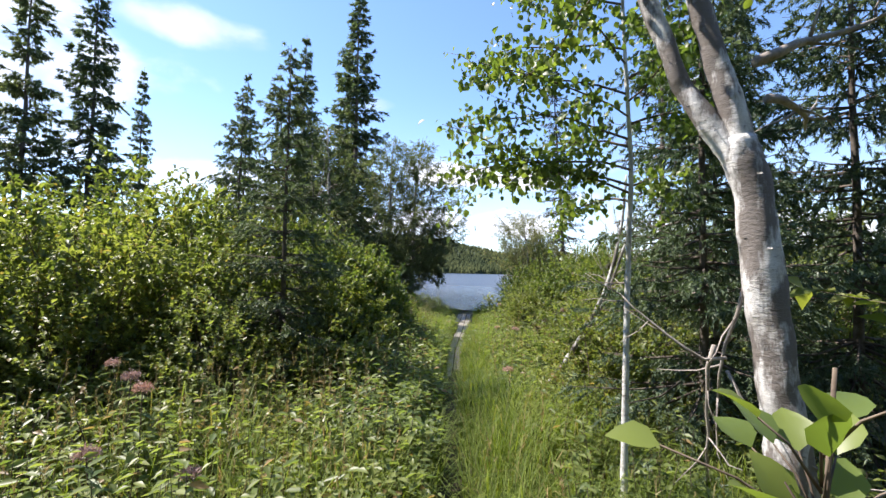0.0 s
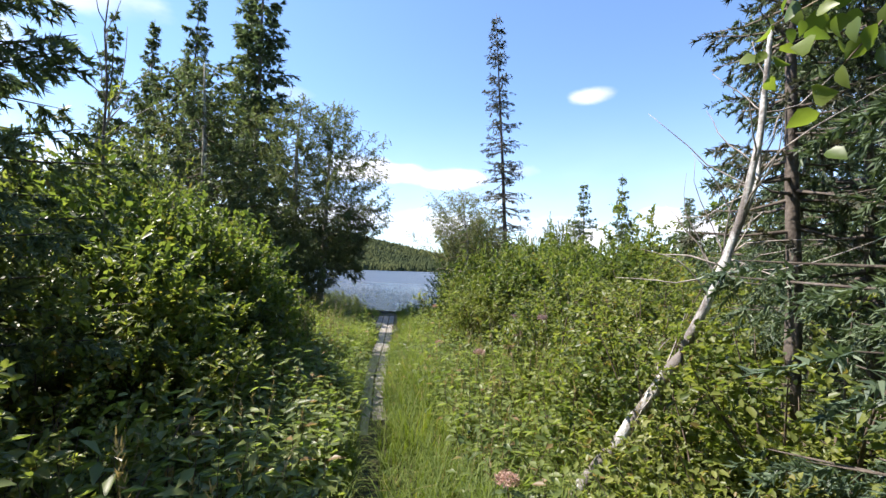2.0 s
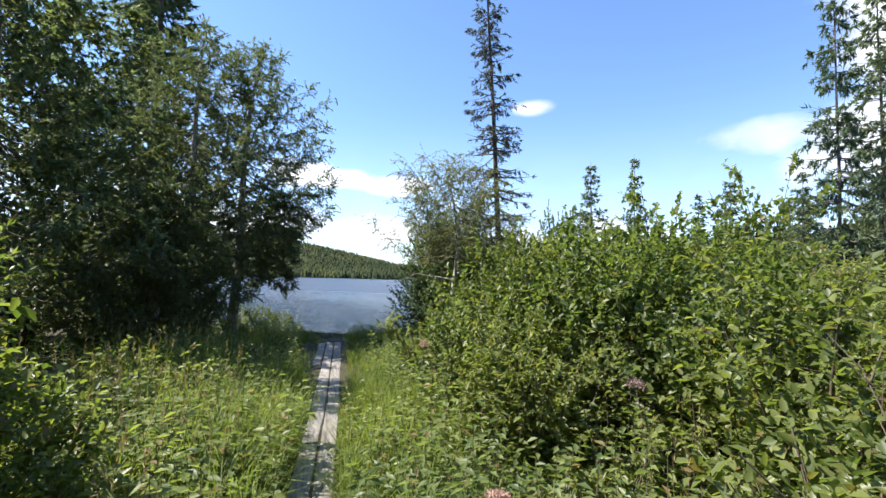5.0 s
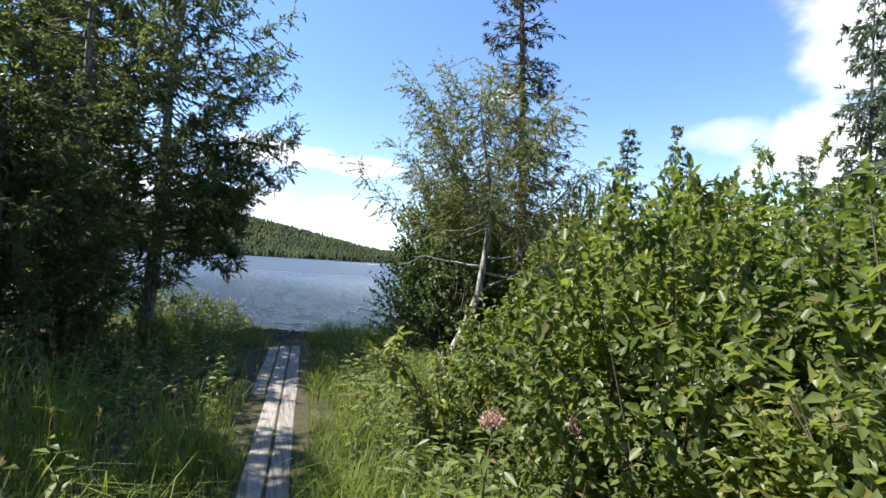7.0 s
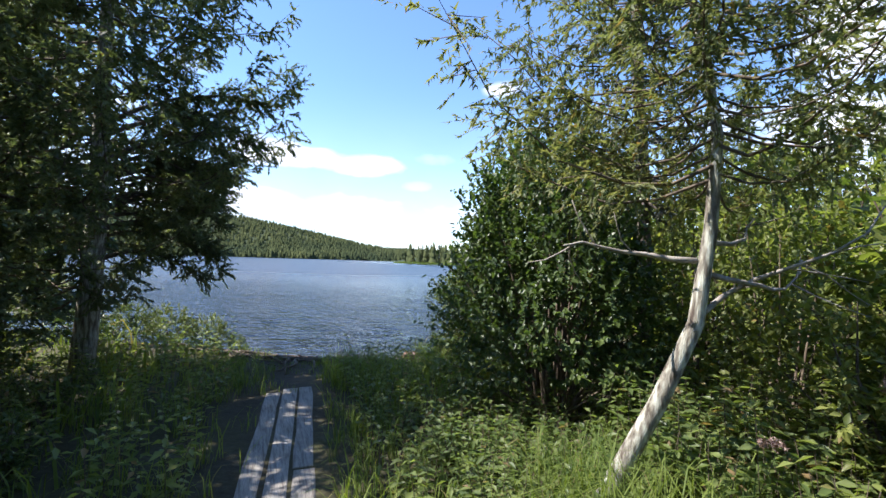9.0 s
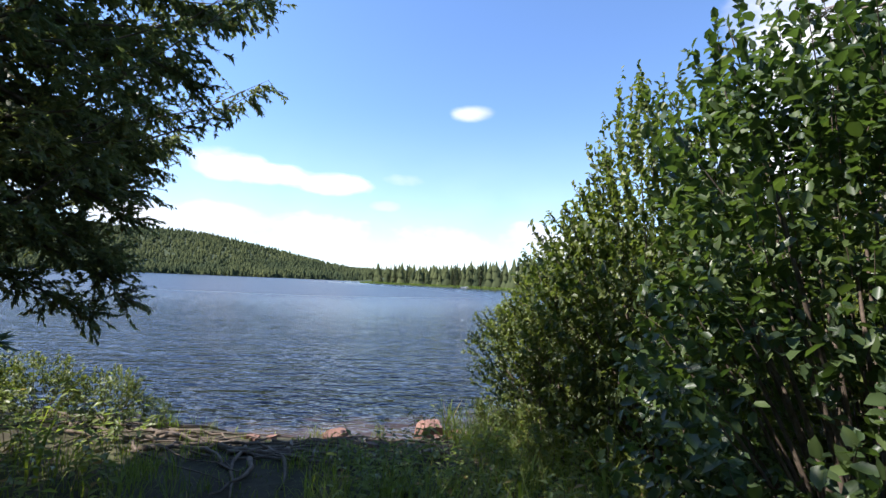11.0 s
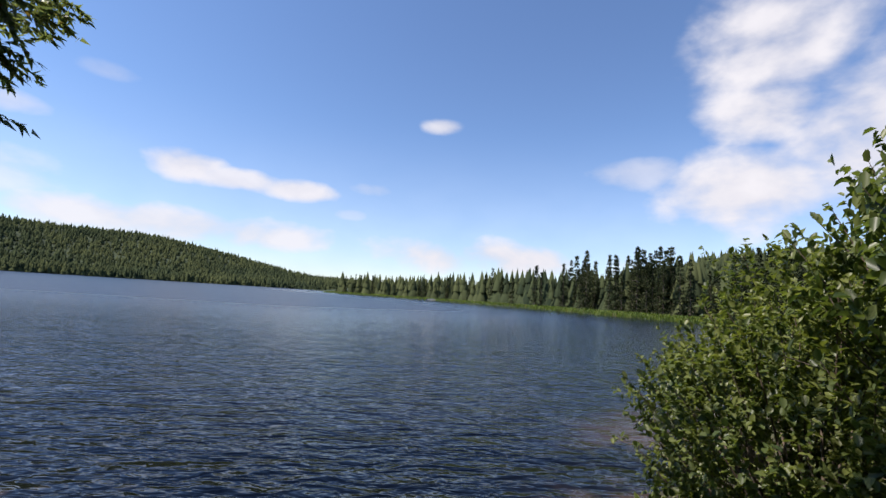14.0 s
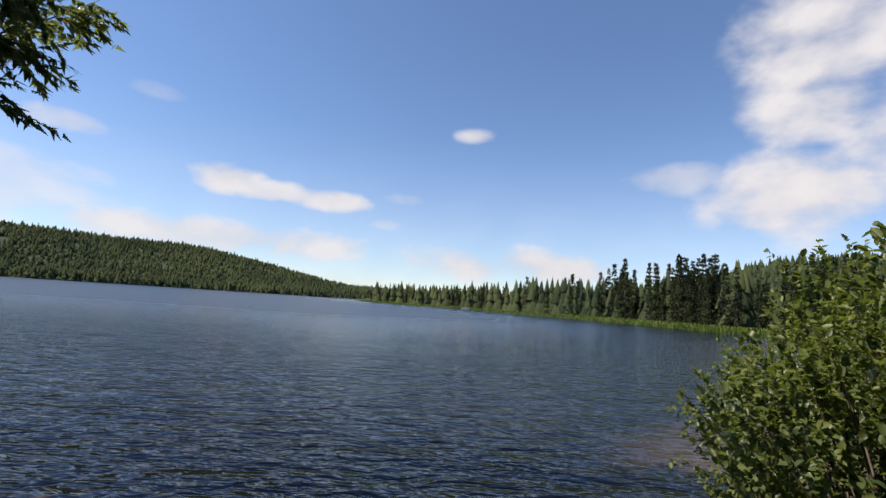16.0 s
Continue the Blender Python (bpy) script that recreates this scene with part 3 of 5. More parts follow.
def shrub_meshes(rng, h, r, stems, twigs, leaves, ll, lw, leafmat, upright=0.6, low=0.15, barkmat=None, full=False):
    st, lf = Acc(), Acc()
    P, D, U = [], [], []
    for s in range(stems):
        a = (s + rng.uniform(-0.4, 0.4)) * 2 * math.pi / stems
        rr = r * rng.uniform(0.25, 1.0) ** 0.7
        hh = h * rng.uniform(0.72, 1.05) * (1 - 0.42 * (rr / r) ** 2)
        base = np.array([math.cos(a) * 0.12 * r, math.sin(a) * 0.12 * r, 0])
        tip = np.array([math.cos(a) * rr, math.sin(a) * rr, hh])
        t = np.linspace(0, 1, 7)[:, None]
        line = base + (tip - base) * np.concatenate([t ** (1 + upright), t ** (1 + upright), t ** 0.9], 1) + rng.normal(0, 0.02 * h, (7, 3)) * t
        st.add(*tube(line[::2], np.linspace(0.008 * h, 0.003, 4), 4, False))
        for q in range(twigs):
            u = rng.uniform(low, 1.0)
            p0 = along(line, u)[0]
            d0 = unit(np.array([math.cos(a + rng.normal(0, 1.0)), math.sin(a + rng.normal(0, 1.0)), rng.uniform(-0.1, 0.9)]))
            ln = h * rng.uniform(0.10, 0.24) * (1.2 - 0.5 * u)
            tw = bent(rng, p0, d0, ln, 4, 0.22, 0.08)
            if q % 3 == 0:
                st.add(*tube(tw[::3], np.array([0.004, 0.0015]), 3, False))
            uu = np.linspace(0.12, 1.0, leaves)
            pp = along(tw, uu)
            dd = unit(unit(tw[-1] - tw[0]) * 0.7 + rng.normal(0, 0.75, (leaves, 3)) + np.array([0, 0, -0.05]))
            P.append(pp), D.append(dd), U.append(np.array([0, 0, 1.0]) + rng.normal(0, 0.45, (leaves, 3)))
    P, D, U = np.concatenate(P), np.concatenate(D), np.concatenate(U)
    sz = rng.uniform(0.55, 1.25, len(P))
    lf.add(*(round_leaves if full else blades)(P, D, U, ll * sz, lw * sz))
    return st.mesh("stems", barkmat or M_TWIG), lf.mesh("foliage", leafmat)


def dome_meshes(rng, h, r, clusters, leaves, ll, lw, leafmat, fine=False):
    """A full round bush: leafy twigs over an uneven dome, stems from one foot."""
    st, lf = Acc(), Acc()
    P, D, U = [], [], []
    lump = rng.uniform(0, 6.28, 6)
    for c in range(clusters):
        a = rng.uniform(0, 6.28)
        e = math.asin(rng.uniform(-0.62, 1.0))
        k = rng.uniform(0.45, 1.0) ** 0.5 * (1 + 0.13 * math.sin(3 * a + lump[0] + 2 * e) + 0.10 * math.sin(5 * a + lump[1]) + 0.1 * math.sin(6 * e + lump[2]))
        tip = np.array([math.cos(a) * math.cos(e) * r * k, math.sin(a) * math.cos(e) * r * k, h * (0.42 + 0.56 * math.sin(e) * k)])
        out = unit(tip - np.array([0, 0, h * 0.25]))
        shoot = rng.random() < 0.06 and e > 0.5
        ln = h * rng.uniform(0.08, 0.16) * (2.0 if shoot else 1.0)
        tw = bent(rng, tip - out * ln * 0.6, out + np.array([0, 0, 0.35 + 0.8 * shoot]), ln, 4, 0.18, 0.05)
        if c % 4 == 0:
            st.add(*tube(tw[::3], np.array([0.004, 0.0015]), 3, False))
        if c % 22 == 0:
            base = np.array([math.cos(a) * 0.1 * r, math.sin(a) * 0.1 * r, -0.03])
            t = np.linspace(0, 1, 5)[:, None]
            st.add(*tube(base + (tip - base) * np.concatenate([t ** 1.4, t ** 1.4, t], 1), np.linspace(0.007 * h, 0.003, 5), 5, False))
        n = int(leaves * (1.5 if shoot else 1))
        P.append(along(tw, np.linspace(0.05, 1.0, n)))
        D.append(unit(out * 0.6 + rng.normal(0, 0.7, (n, 3))))
        U.append(np.array([0, 0, 0.9]) + out * 0.5 + rng.normal(0, 0.4, (n, 3)))
    P, D, U = np.concatenate(P), np.concatenate(D), np.concatenate(U)
    sz = rng.uniform(0.55, 1.25, len(P))
    lf.add(*(round_leaves if fine else blades)(P, D, U, ll * sz, lw * sz))
    return st.mesh("stems", M_TWIG), lf.mesh("foliage", leafmat)


def build_shrubs():
    rng = np.random.default_rng(11)
    alder = [shrub_meshes(rng, 2.4, 1.0, 12, 24, 15, 0.07, 0.044, L_SHRUB, low=0.08) for _ in range(4)]
    plain = [shrub_meshes(rng, 2.4, 1.0, 10, 16, 11, 0.11, 0.07, L_SHRUB, low=0.08) for _ in range(3)]
    willow = [shrub_meshes(rng, 2.0, 0.85, 13, 24, 17, 0.062, 0.026, L_SHRUB2, low=0.08) for _ in range(3)]
    alder[1] = dome_meshes(rng, 2.4, 1.05, 420, 13, 0.075, 0.047, L_SHRUB)
    alder[3] = dome_meshes(rng, 2.4, 1.0, 380, 14, 0.07, 0.042, L_SHRUB2)
    close = [shrub_meshes(rng, 2.4, 1.0, 13, 26, 15, 0.066, 0.042, L_SHRUB, low=0.06, full=True), dome_meshes(rng, 2.4, 1.05, 480, 14, 0.068, 0.044, L_SHRUB, True), shrub_meshes(rng, 2.4, 1.0, 13, 26, 15, 0.064, 0.036, L_SHRUB2, low=0.06, full=True)]
    leafy = [dome_meshes(rng, 2.4, 1.05, 620, 15, 0.08, 0.05, L_SHRUB, True), dome_meshes(rng, 2.4, 1.0, 640, 15, 0.072, 0.044, L_SHRUB, True)]
    low = [shrub_meshes(rng, 1.1, 0.55, 9, 12, 10, 0.06, 0.034, L_SHRUB2, low=0.05, full=True) for _ in range(3)]
    parts = (("stemwork", "foliage"), ("", ""))

    def put(ms, h0, x, y, h, wide, label, group):
        s = h / h0
        z = float(ground_height(np.array([x]), np.array([y]))[0]) - 0.02
        m = pose(x, y, z, 0, 0, rng.uniform(0, 360)) @ Matrix.Diagonal((s * wide, s * wide, s, 1))
        put_tree("shrub", ms, parts, "shrub", group, m, label)

    def scatter(n, x0, x1, y0, y1, gap, ok):
        got = []
        for _ in range(n * 40):
            x, y = rng.uniform(x0, x1), rng.uniform(y0, y1)
            if ok(x, y) and all((x - a) ** 2 + (y - b) ** 2 > gap * gap for a, b in got):
                got.append((x, y))
            if len(got) >= n:
                break
        return got

    # left of the path
    for i, (x, y) in enumerate(scatter(40, -12, -0.7, 4.6, 14.5, 1.05, lambda x, y: (x < -0.75 - 0.12 * abs(y - 8) or y > 6 and x < -1.0) and (x + 0.9) ** 2 + (y - 5.4) ** 2 > 1.3)):
        edge = min(1.0, (-x - 0.3) / 2.2)
        put(alder[i % 4] if i % 3 else willow[i % 3], 2.4 if i % 3 else 2.0, x, y, (1.45 + 1.15 * edge) * rng.uniform(0.85, 1.15), 1.05, "leafy green alder bush in the brush", "bushes along the path")
    for i, (x, y) in enumerate(scatter(22, -1.6, 0.3, 5.4, 12.2, 0.55, lambda x, y: x < 0.1 + 0.2 * (y > 7.5) * (y < 9))):
        put(low[i % 3], 1.1, x, y, rng.uniform(0.8, 1.2), 1.0, "low leafy bush at the path's edge", "low bushes along the path")
    for x, y, h in ((-0.5, 7.0, 1.75), (-0.35, 7.95, 1.9), (-0.2, 9.0, 1.5), (-0.95, 8.0, 2.2), (-0.75, 9.2, 1.9), (-1.7, 7.2, 2.6), (-1.5, 9.4, 2.7), (-0.7, 10.4, 1.4), (-2.2, 6.2, 2.4), (-2.7, 6.5, 2.8), (-3.3, 5.2, 2.5), (-2.6, 8.8, 2.9), (-4.1, 8.6, 3.9)):
        put(close[int(h * 10 + 0.5) % 3], 2.4, x, y, h, 0.95, "leafy green alder bush in the brush", "bushes along the path")
    for x, y, h, wd in ((-0.42, 7.75, 2.0, 0.92), (-0.55, 8.85, 2.1, 0.95), (-0.95, 6.9, 2.1, 1.0), (-0.25, 6.55, 1.45, 1.1), (-1.35, 7.9, 2.45, 0.9), (-0.1, 9.6, 1.35, 1.0),
                        (-0.35, 5.3, 1.25, 1.15), (-1.25, 4.85, 1.4, 1.2), (-1.9, 5.6, 2.0, 1.0), (-2.6, 4.7, 1.6, 1.2), (-3.6, 4.3, 1.5, 1.2), (-4.6, 4.9, 1.8, 1.2), (-5.6, 4.4, 1.7, 1.2), (-0.55, 6.1, 1.7, 0.9)):
        put(leafy[int(h * 20 + 0.5) % 2] if y > 6.5 else (alder[3], close[2])[int(h * 20 + 0.5) % 2], 2.4, x, y, h, wd, "dense dark-hearted alder bush close to the path", "bushes along the path")
    for x, y, h, wd in ((-1.1, 8.7, 2.9, 0.42), (-1.9, 8.3, 3.3, 0.42), (-0.9, 7.6, 2.7, 0.4), (-1.6, 9.9, 3.1, 0.42), (-2.6, 7.4, 3.2, 0.45)):
        put(close[0], 2.4, x, y, h, wd, "slender young alder rising out of the brush", "young alders in the brush")
    for x, y, h in ((0.18, 4.6, 0.7), (0.2, 5.6, 0.75), (0.22, 6.6, 0.75), (0.0, 3.9, 0.65), (-0.5, 3.7, 0.8), (-1.2, 3.4, 0.85), (-2.0, 3.7, 0.9), (0.05, 5.1, 0.85), (0.0, 7.2, 0.9), (-0.1, 4.4, 0.8)):
        put(low[int(h * 20 + 0.5) % 3], 1.1, x, y, h, 1.25, "low leafy bush at the path's edge", "low bushes along the path")
    # right of the path
    for i, (x, y) in enumerate(scatter(42, 3.0, 11.5, 6.6, 14.2, 1.0, lambda x, y: not (x < 3.9 and y > 12.6))):
        put(willow[i % 3] if i % 2 else alder[i % 4], 2.0 if i % 2 else 2.4, x, y, (1.65 + 0.45 * min(1, (x - 3) / 3)) * rng.uniform(0.85, 1.15), 1.1, "leafy grey-green willow bush in the meadow", "bushes in the meadow")
    for i, (x, y) in enumerate(scatter(18, 2.3, 4.4, 5.8, 13.3, 0.7, lambda x, y: x > 2.35 + 0.25 * (y > 10))):
        put(low[i % 3], 1.1, x, y, rng.uniform(0.85, 1.3), 1.0, "low leafy bush at the path's edge", "low bushes along the path")
    for x, y, h, wd in ((3.3, 11.6, 1.95, 0.9), (3.85, 10.9, 2.0, 0.95), (4.3, 12.3, 2.05, 0.95), (3.35, 12.7, 1.5, 0.9), (4.7, 11.4, 2.1, 1.0), (5.4, 12.6, 2.2, 1.0), (5.6, 11.2, 2.1, 1.0), (3.0, 10.7, 1.3, 1.0), (4.4, 9.7, 1.7, 1.0), (6.6, 12.0, 2.2, 1.0)):
        put(leafy[int(h * 20 + 0.5) % 2], 2.4, x, y, h, wd, "full leafy alder bush at the meadow's edge", "alders at the meadow's edge")
    for x, y, h in ((2.5, 5.0, 1.15), (2.75, 5.7, 1.3), (2.95, 5.0, 1.5), (2.4, 4.35, 0.8), (3.0, 6.3, 1.5), (2.2, 3.75, 0.6)):
        put(close[(0, 2)[int(h * 20 + 0.5) % 2]], 2.4, x, y, h, 1.15, "leafy alder bush below the spruces", "bushes below the spruces")
    # behind, to close the place, and beyond the meadow
    for i, (x, y) in enumerate(scatter(14, -8, 10, -6, 2.8, 1.6, lambda x, y: (abs(x - 0.9) > 2.4 or y < -2.2) and not (-6 < x < 0.9 and y > -1.5) and x > -9)):
        put(plain[i % 3], 2.4, x, y, rng.uniform(1.6, 2.6), 1.2, "leafy green alder bush in the brush", "bushes along the path")
    for i, (x, y) in enumerate(scatter(26, 6, 26, 13.8, 20, 1.5, lambda x, y: lake_distance(np.array([x]), np.array([y]))[0] > 1.2 and (x > 8.5 or y < 15) and (x - 5.45) ** 2 + (y - 16.3) ** 2 > 1)):
        put(plain[i % 3], 2.4, x, y, rng.uniform(1.8, 2.7), 1.3, "leafy green alder bush in the brush", "bushes beyond the meadow")
    for i, (x, y) in enumerate(scatter(16, -14, -2.6, 14, 24, 1.7, lambda x, y: lake_distance(np.array([x]), np.array([y]))[0] > 1.0)):
        put(plain[i % 3], 2.4, x, y, rng.uniform(1.9, 2.9), 1.3, "leafy green alder bush in the brush", "bushes along the path")
    # brush under the cedars, the shade darkened into its leaf colour
    under = shrub_meshes(rng, 1.1, 0.55, 9, 14, 11, 0.06, 0.034, L_SHADED, low=0.05)
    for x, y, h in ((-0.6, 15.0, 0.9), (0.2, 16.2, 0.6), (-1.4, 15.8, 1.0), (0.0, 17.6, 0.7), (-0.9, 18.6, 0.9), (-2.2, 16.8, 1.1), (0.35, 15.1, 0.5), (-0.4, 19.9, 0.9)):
        put(under, 1.1, x, y, h, 1.1, "low bush under the cedars, leaves darkened for shade", "low bushes under the cedars")
    for x, y, h, wd in ((10.5, 17.2, 4.3, 0.85), (17.7, 19.8, 6.9, 0.75), (12.4, 18.6, 4.4, 0.9), (7.0, 15.6, 3.0, 0.9)):
        put(plain[int(x) % 3], 2.4, x, y, h, wd, "round leafy young tree beyond the meadow", "young trees beyond the meadow")
    # the alder by the shore, leaf colour deepened for its shaded side
    dark = dome_meshes(rng, 3.2, 1.2, 1500, 15, 0.064, 0.046, L_SHADED, True)
    put(dark, 3.2, 4.1, 16.1, 2.75, 0.9, "big alder near the water's edge, its dark green deepened for shade", "")
    shore = dome_meshes(rng, 2.2, 1.0, 1000, 19, 0.05, 0.034, L_SHORE, True)
    for x, y, h, wd in ((5.3, 14.9, 2.3, 0.9), (5.9, 16.0, 2.6, 0.95), (4.9, 13.6, 1.6, 1.0), (6.3, 14.2, 2.3, 1.0)):
        put(alder[3], 2.4, x, y, h, wd, "yellow-green bush behind the leaning cedar", "bushes behind the leaning cedar")
    put(shore, 2.2, 5.1, 17.9, 3.1, 0.74, "dense green alder at the water's edge", "")
    for x, y, h, wd in ((4.95, 18.95, 1.85, 0.85), (5.9, 18.3, 2.3, 0.9), (7.0, 18.7, 2.7, 0.9), (5.75, 19.55, 1.7, 0.7), (7.8, 17.6, 3.2, 1.1)):
        put(shore, 2.2, x, y, h, wd * 2.2 / h, "leafy green alder leaning over the water", "alders at the shore")
    for x, y, h in ((4.45, 18.6, 0.8), (4.2, 17.6, 0.75), (3.85, 16.9, 0.7), (5.0, 19.4, 0.6), (4.25, 19.15, 0.6), (4.1, 18.3, 0.55)):
        put(low[0], 1.1, x, y, h, 0.9, "low leafy bush at the foot of the shore alders", "low bushes at the shore")
    bank = dome_meshes(rng, 1.0, 0.55, 300, 15, 0.042, 0.022, L_SHORE, True)
    for x, y, h in ((0.9, 21.0, 0.62), (0.35, 20.9, 0.7), (1.3, 21.1, 0.32), (-0.2, 21.1, 0.7)):
        put(bank, 1.0, x, y, h, 0.95, "small grey-green bush on the bank", "bushes on the bank")


def cedar_meshes(rng, h, r, branches, sprays, fan, ll, lw, start, leafmat, trunk, tr, skew=(0, 0), up=0.25, reach=None, extra=()):
    """A cedar: crooked trunk, branches that sweep out, flat sprays that hang."""
    n = len(trunk)
    tk = Acc().add(*tube(trunk, tr * (1 - np.linspace(0, 1, n) * 0.88), 9))
    br, lf = Acc(), Acc()
    P, D, U = [], [], []
    for b in range(-len(extra), branches):
        u = start + (1 - start) * (b + rng.uniform(0, 1)) / branches
        p0 = along(trunk, min(max(u, 0.02), 0.99))[0]
        a = b * 2.4 + rng.uniform(-0.5, 0.5)
        v = max(0.0, (u - start) / (1 - start))
        ln = r * (1 - v ** 2.6) ** 0.75 * rng.uniform(0.6, 1.08) + 0.15
        out = np.array([math.cos(a), math.sin(a), 0])
        ln *= 1 + skew[0] * out[0] + skew[1] * out[1]
        if reach:
            ln = min(ln, np.interp(p0[2], reach[0], reach[1]) / max(0.15, out[0] * 0.95 + 0.25)) if out[0] > -0.1 else ln
        t = np.linspace(0, 1, 6)[:, None]
        line = p0 + out * ln * t + np.array([0, 0, 1]) * ln * (-0.18 * np.sin(t * math.pi) + up * t * t) + rng.normal(0, 0.03 * ln, (6, 3)) * t
        if b < 0:
            p0, tip = along(trunk, extra[b][0])[0], np.array(extra[b][1])
            out, ln = unit((tip - p0) * np.array([1, 1, 0])), 2 * r
            line = p0 + (tip - p0) * t + np.array([0, 0, 0.25]) * np.sin(t * math.pi) + rng.normal(0, 0.03, (6, 3)) * t
        br.add(*tube(line, np.linspace(0.0025 + 0.006 * ln, 0.0015, 6), 4, False))
        ns = max(3, int(sprays * ln / r))
        uu = rng.uniform(0.2, 1.0, ns) ** 0.8
        pp = along(line, uu)
        for i in range(ns):
            sd = unit(out * rng.uniform(0.2, 1.0) + rng.normal(0, 0.6, 3) + np.array([0, 0, -0.05]))
            sl = rng.uniform(0.14, 0.30)
            tw = bent(rng, pp[i], sd, sl, 3, 0.2, -0.08)
            if i % 4 == 0:
                br.add(*tube(tw[::2], np.array([0.003, 0.001]), 3, False))
            q = rng.uniform(0.1, 1, fan)
            c = along(tw, q)
            side = unit(np.cross(sd, np.array([0, 0, 1.0])))
            dd = unit(sd * 0.6 + side * rng.choice([-1, 1], fan)[:, None] * rng.uniform(0.2, 0.9, (fan, 1)) + np.array([0, 0, -0.35]) + rng.normal(0, 0.3, (fan, 3)))
            P.append(c), D.append(dd), U.append(np.array([0, 0, 1.0]) + rng.normal(0, 0.4, (fan, 3)))
    P, D, U = np.concatenate(P), np.concatenate(D), np.concatenate(U)
    s = rng.uniform(0.6, 1.3, len(P))
    lf.add(*needles_at(P, D, U, ll * s, lw * s))
    return tk.mesh("trunk", M_CEDARBARK, True), br.mesh("branches", M_TWIG), lf.mesh("sprays", leafmat)


CEDAR_PARTS = (("trunk", "branchwork", "spray_crown"), ("fissured grey bark", "", ""))


def build_cedars():
    rng = np.random.default_rng(21)
    z = np.linspace(0, 1, 8)
    for x, y, h, r, lean, sk in ((-0.2, 18.9, 7.0, 2.4, (0.35, -0.2), (0.1, 0.05)), (-1.1, 18.3, 6.8, 2.3, (0.2, -0.3), (0.05, -0.1)), (-1.15, 16.3, 3.1, 1.35, (0.1, -0.1), (0, 0)), (-2.5, 14.4, 6.2, 2.0, (-0.1, 0.0), (0, 0)), (-4.3, 17.6, 7.4, 2.3, (0.1, 0.0), (0, 0))):
        trunk = np.stack([lean[0] * z ** 1.5 + 0.05 * np.sin(z * 7 + x), lean[1] * z ** 1.5 + 0.05 * np.cos(z * 6), z * h], -1)
        ms = cedar_meshes(rng, h, r, 130 if x > -1 else 100, 66 if x > -2 else 44, 30 if x > -2 else 20, 0.046 if x > -2 else 0.07, 0.023 if x > -2 else 0.04, 0.14 if x > -1 or h < 4 else 0.22, L_CEDAR, trunk, 0.13, sk, reach=((0.9, 1.6, 2.2, 2.7), (0.55, 0.75, 1.5, 2.6)) if x > -1 else None,
                          extra=((0.33, (1.35, 1.72, 2.5)), (0.32, (1.25, 1.55, 2.25)), (0.35, (1.4, 1.5, 2.7)), (0.33, (1.3, 1.7, 2.75)), (0.36, (1.45, 1.35, 3.0)), (0.30, (1.05, 1.8, 2.45)), (0.36, (1.75, 0.35, 3.0)), (0.40, (1.55, 1.0, 3.3)), (0.34, (1.25, 1.4, 2.6)), (0.42, (1.8, 0.5, 3.6)), (0.28, (0.95, 1.6, 2.2)), (0.24, (1.35, 0.95, 1.3)), (0.27, (1.2, 1.1, 1.6)), (0.30, (1.35, 0.75, 1.9)), (0.2, (1.1, 0.75, 1.15)), (0.28, (1.3, 1.0, 2.1)), (0.25, (1.25, 0.7, 1.55))) if x > -1 else ())
        put_tree("cedar", ms, CEDAR_PARTS, "cedar tree", "cedars at the shore", pose(x, y, -0.05), "broad dark cedar on the bank, low branches over the water")
    # leaning cedar right of the boards
    pts = np.array([(0, 0, -0.1), (0.12, -0.12, 0.35), (0.28, -0.26, 0.8), (0.38, -0.38, 1.2), (0.42, -0.42, 1.65), (0.46, -0.42, 2.1), (0.42, -0.38, 2.5), (0.36, -0.30, 2.95), (0.32, -0.26, 3.45)])
    ms = cedar_meshes(rng, 3.45, 1.0, 64, 44, 26, 0.034, 0.012, 0.56, L_CEDARTHIN, pts, 0.056, (-0.15, 0), up=0.35)
    ob = put_tree("cedar", ms, CEDAR_PARTS, "cedar tree", "", pose(3.22, 14.62, 0), "leaning cedar with pale lichened trunk and thin yellowing sprays")
    for p0, d0, ln in (((0.38, -0.38, 1.45), (1, -0.2, -0.05), 1.1), ((0.40, -0.40, 1.6), (1, 0.1, 0.1), 0.7), ((0.38, -0.38, 1.5), (-0.8, 0.5, 0.2), 0.7), ((0.40, -0.40, 1.25), (1, -0.15, 0.12), 1.2)):
        ln0 = bent(rng, p0, d0, ln, 7, 0.18, 0.05)
        dead = Acc()
        dead.add(*tube(ln0, np.linspace(0.016, 0.004, 7), 5))
        for q in range(4):
            s0 = along(ln0, rng.uniform(0.3, 0.95))[0]
            dead.add(*tube(bent(rng, s0, rng.normal(0, 1, 3) + np.array(d0) * 0.8, ln * 0.35, 4, 0.25), np.linspace(0.006, 0.002, 4), 3))
        part("dead_branch", dead.mesh("dead branch", M_DEADTWIG), ob, "bleached bare branch")


build_spruces()
build_shrubs()
build_cedars()


def drooping_leaves(rng, line, n, ll, lw):
    """Birch leaves that hang along a branch on short stalks."""
    uu = rng.uniform(0.15, 1.0, n)
    p = along(line, uu) + rng.normal(0, 0.05, (n, 3))
    d = unit(rng.normal(0, 0.55, (n, 3)) + np.array([0, 0, -0.75]))
    s = rng.uniform(0.65, 1.2, n)
    return full_leaves(p, d, rng.normal(0, 1, (n, 3)) + np.array([-0.3, -0.3, 0.6]), ll * s, lw * s)


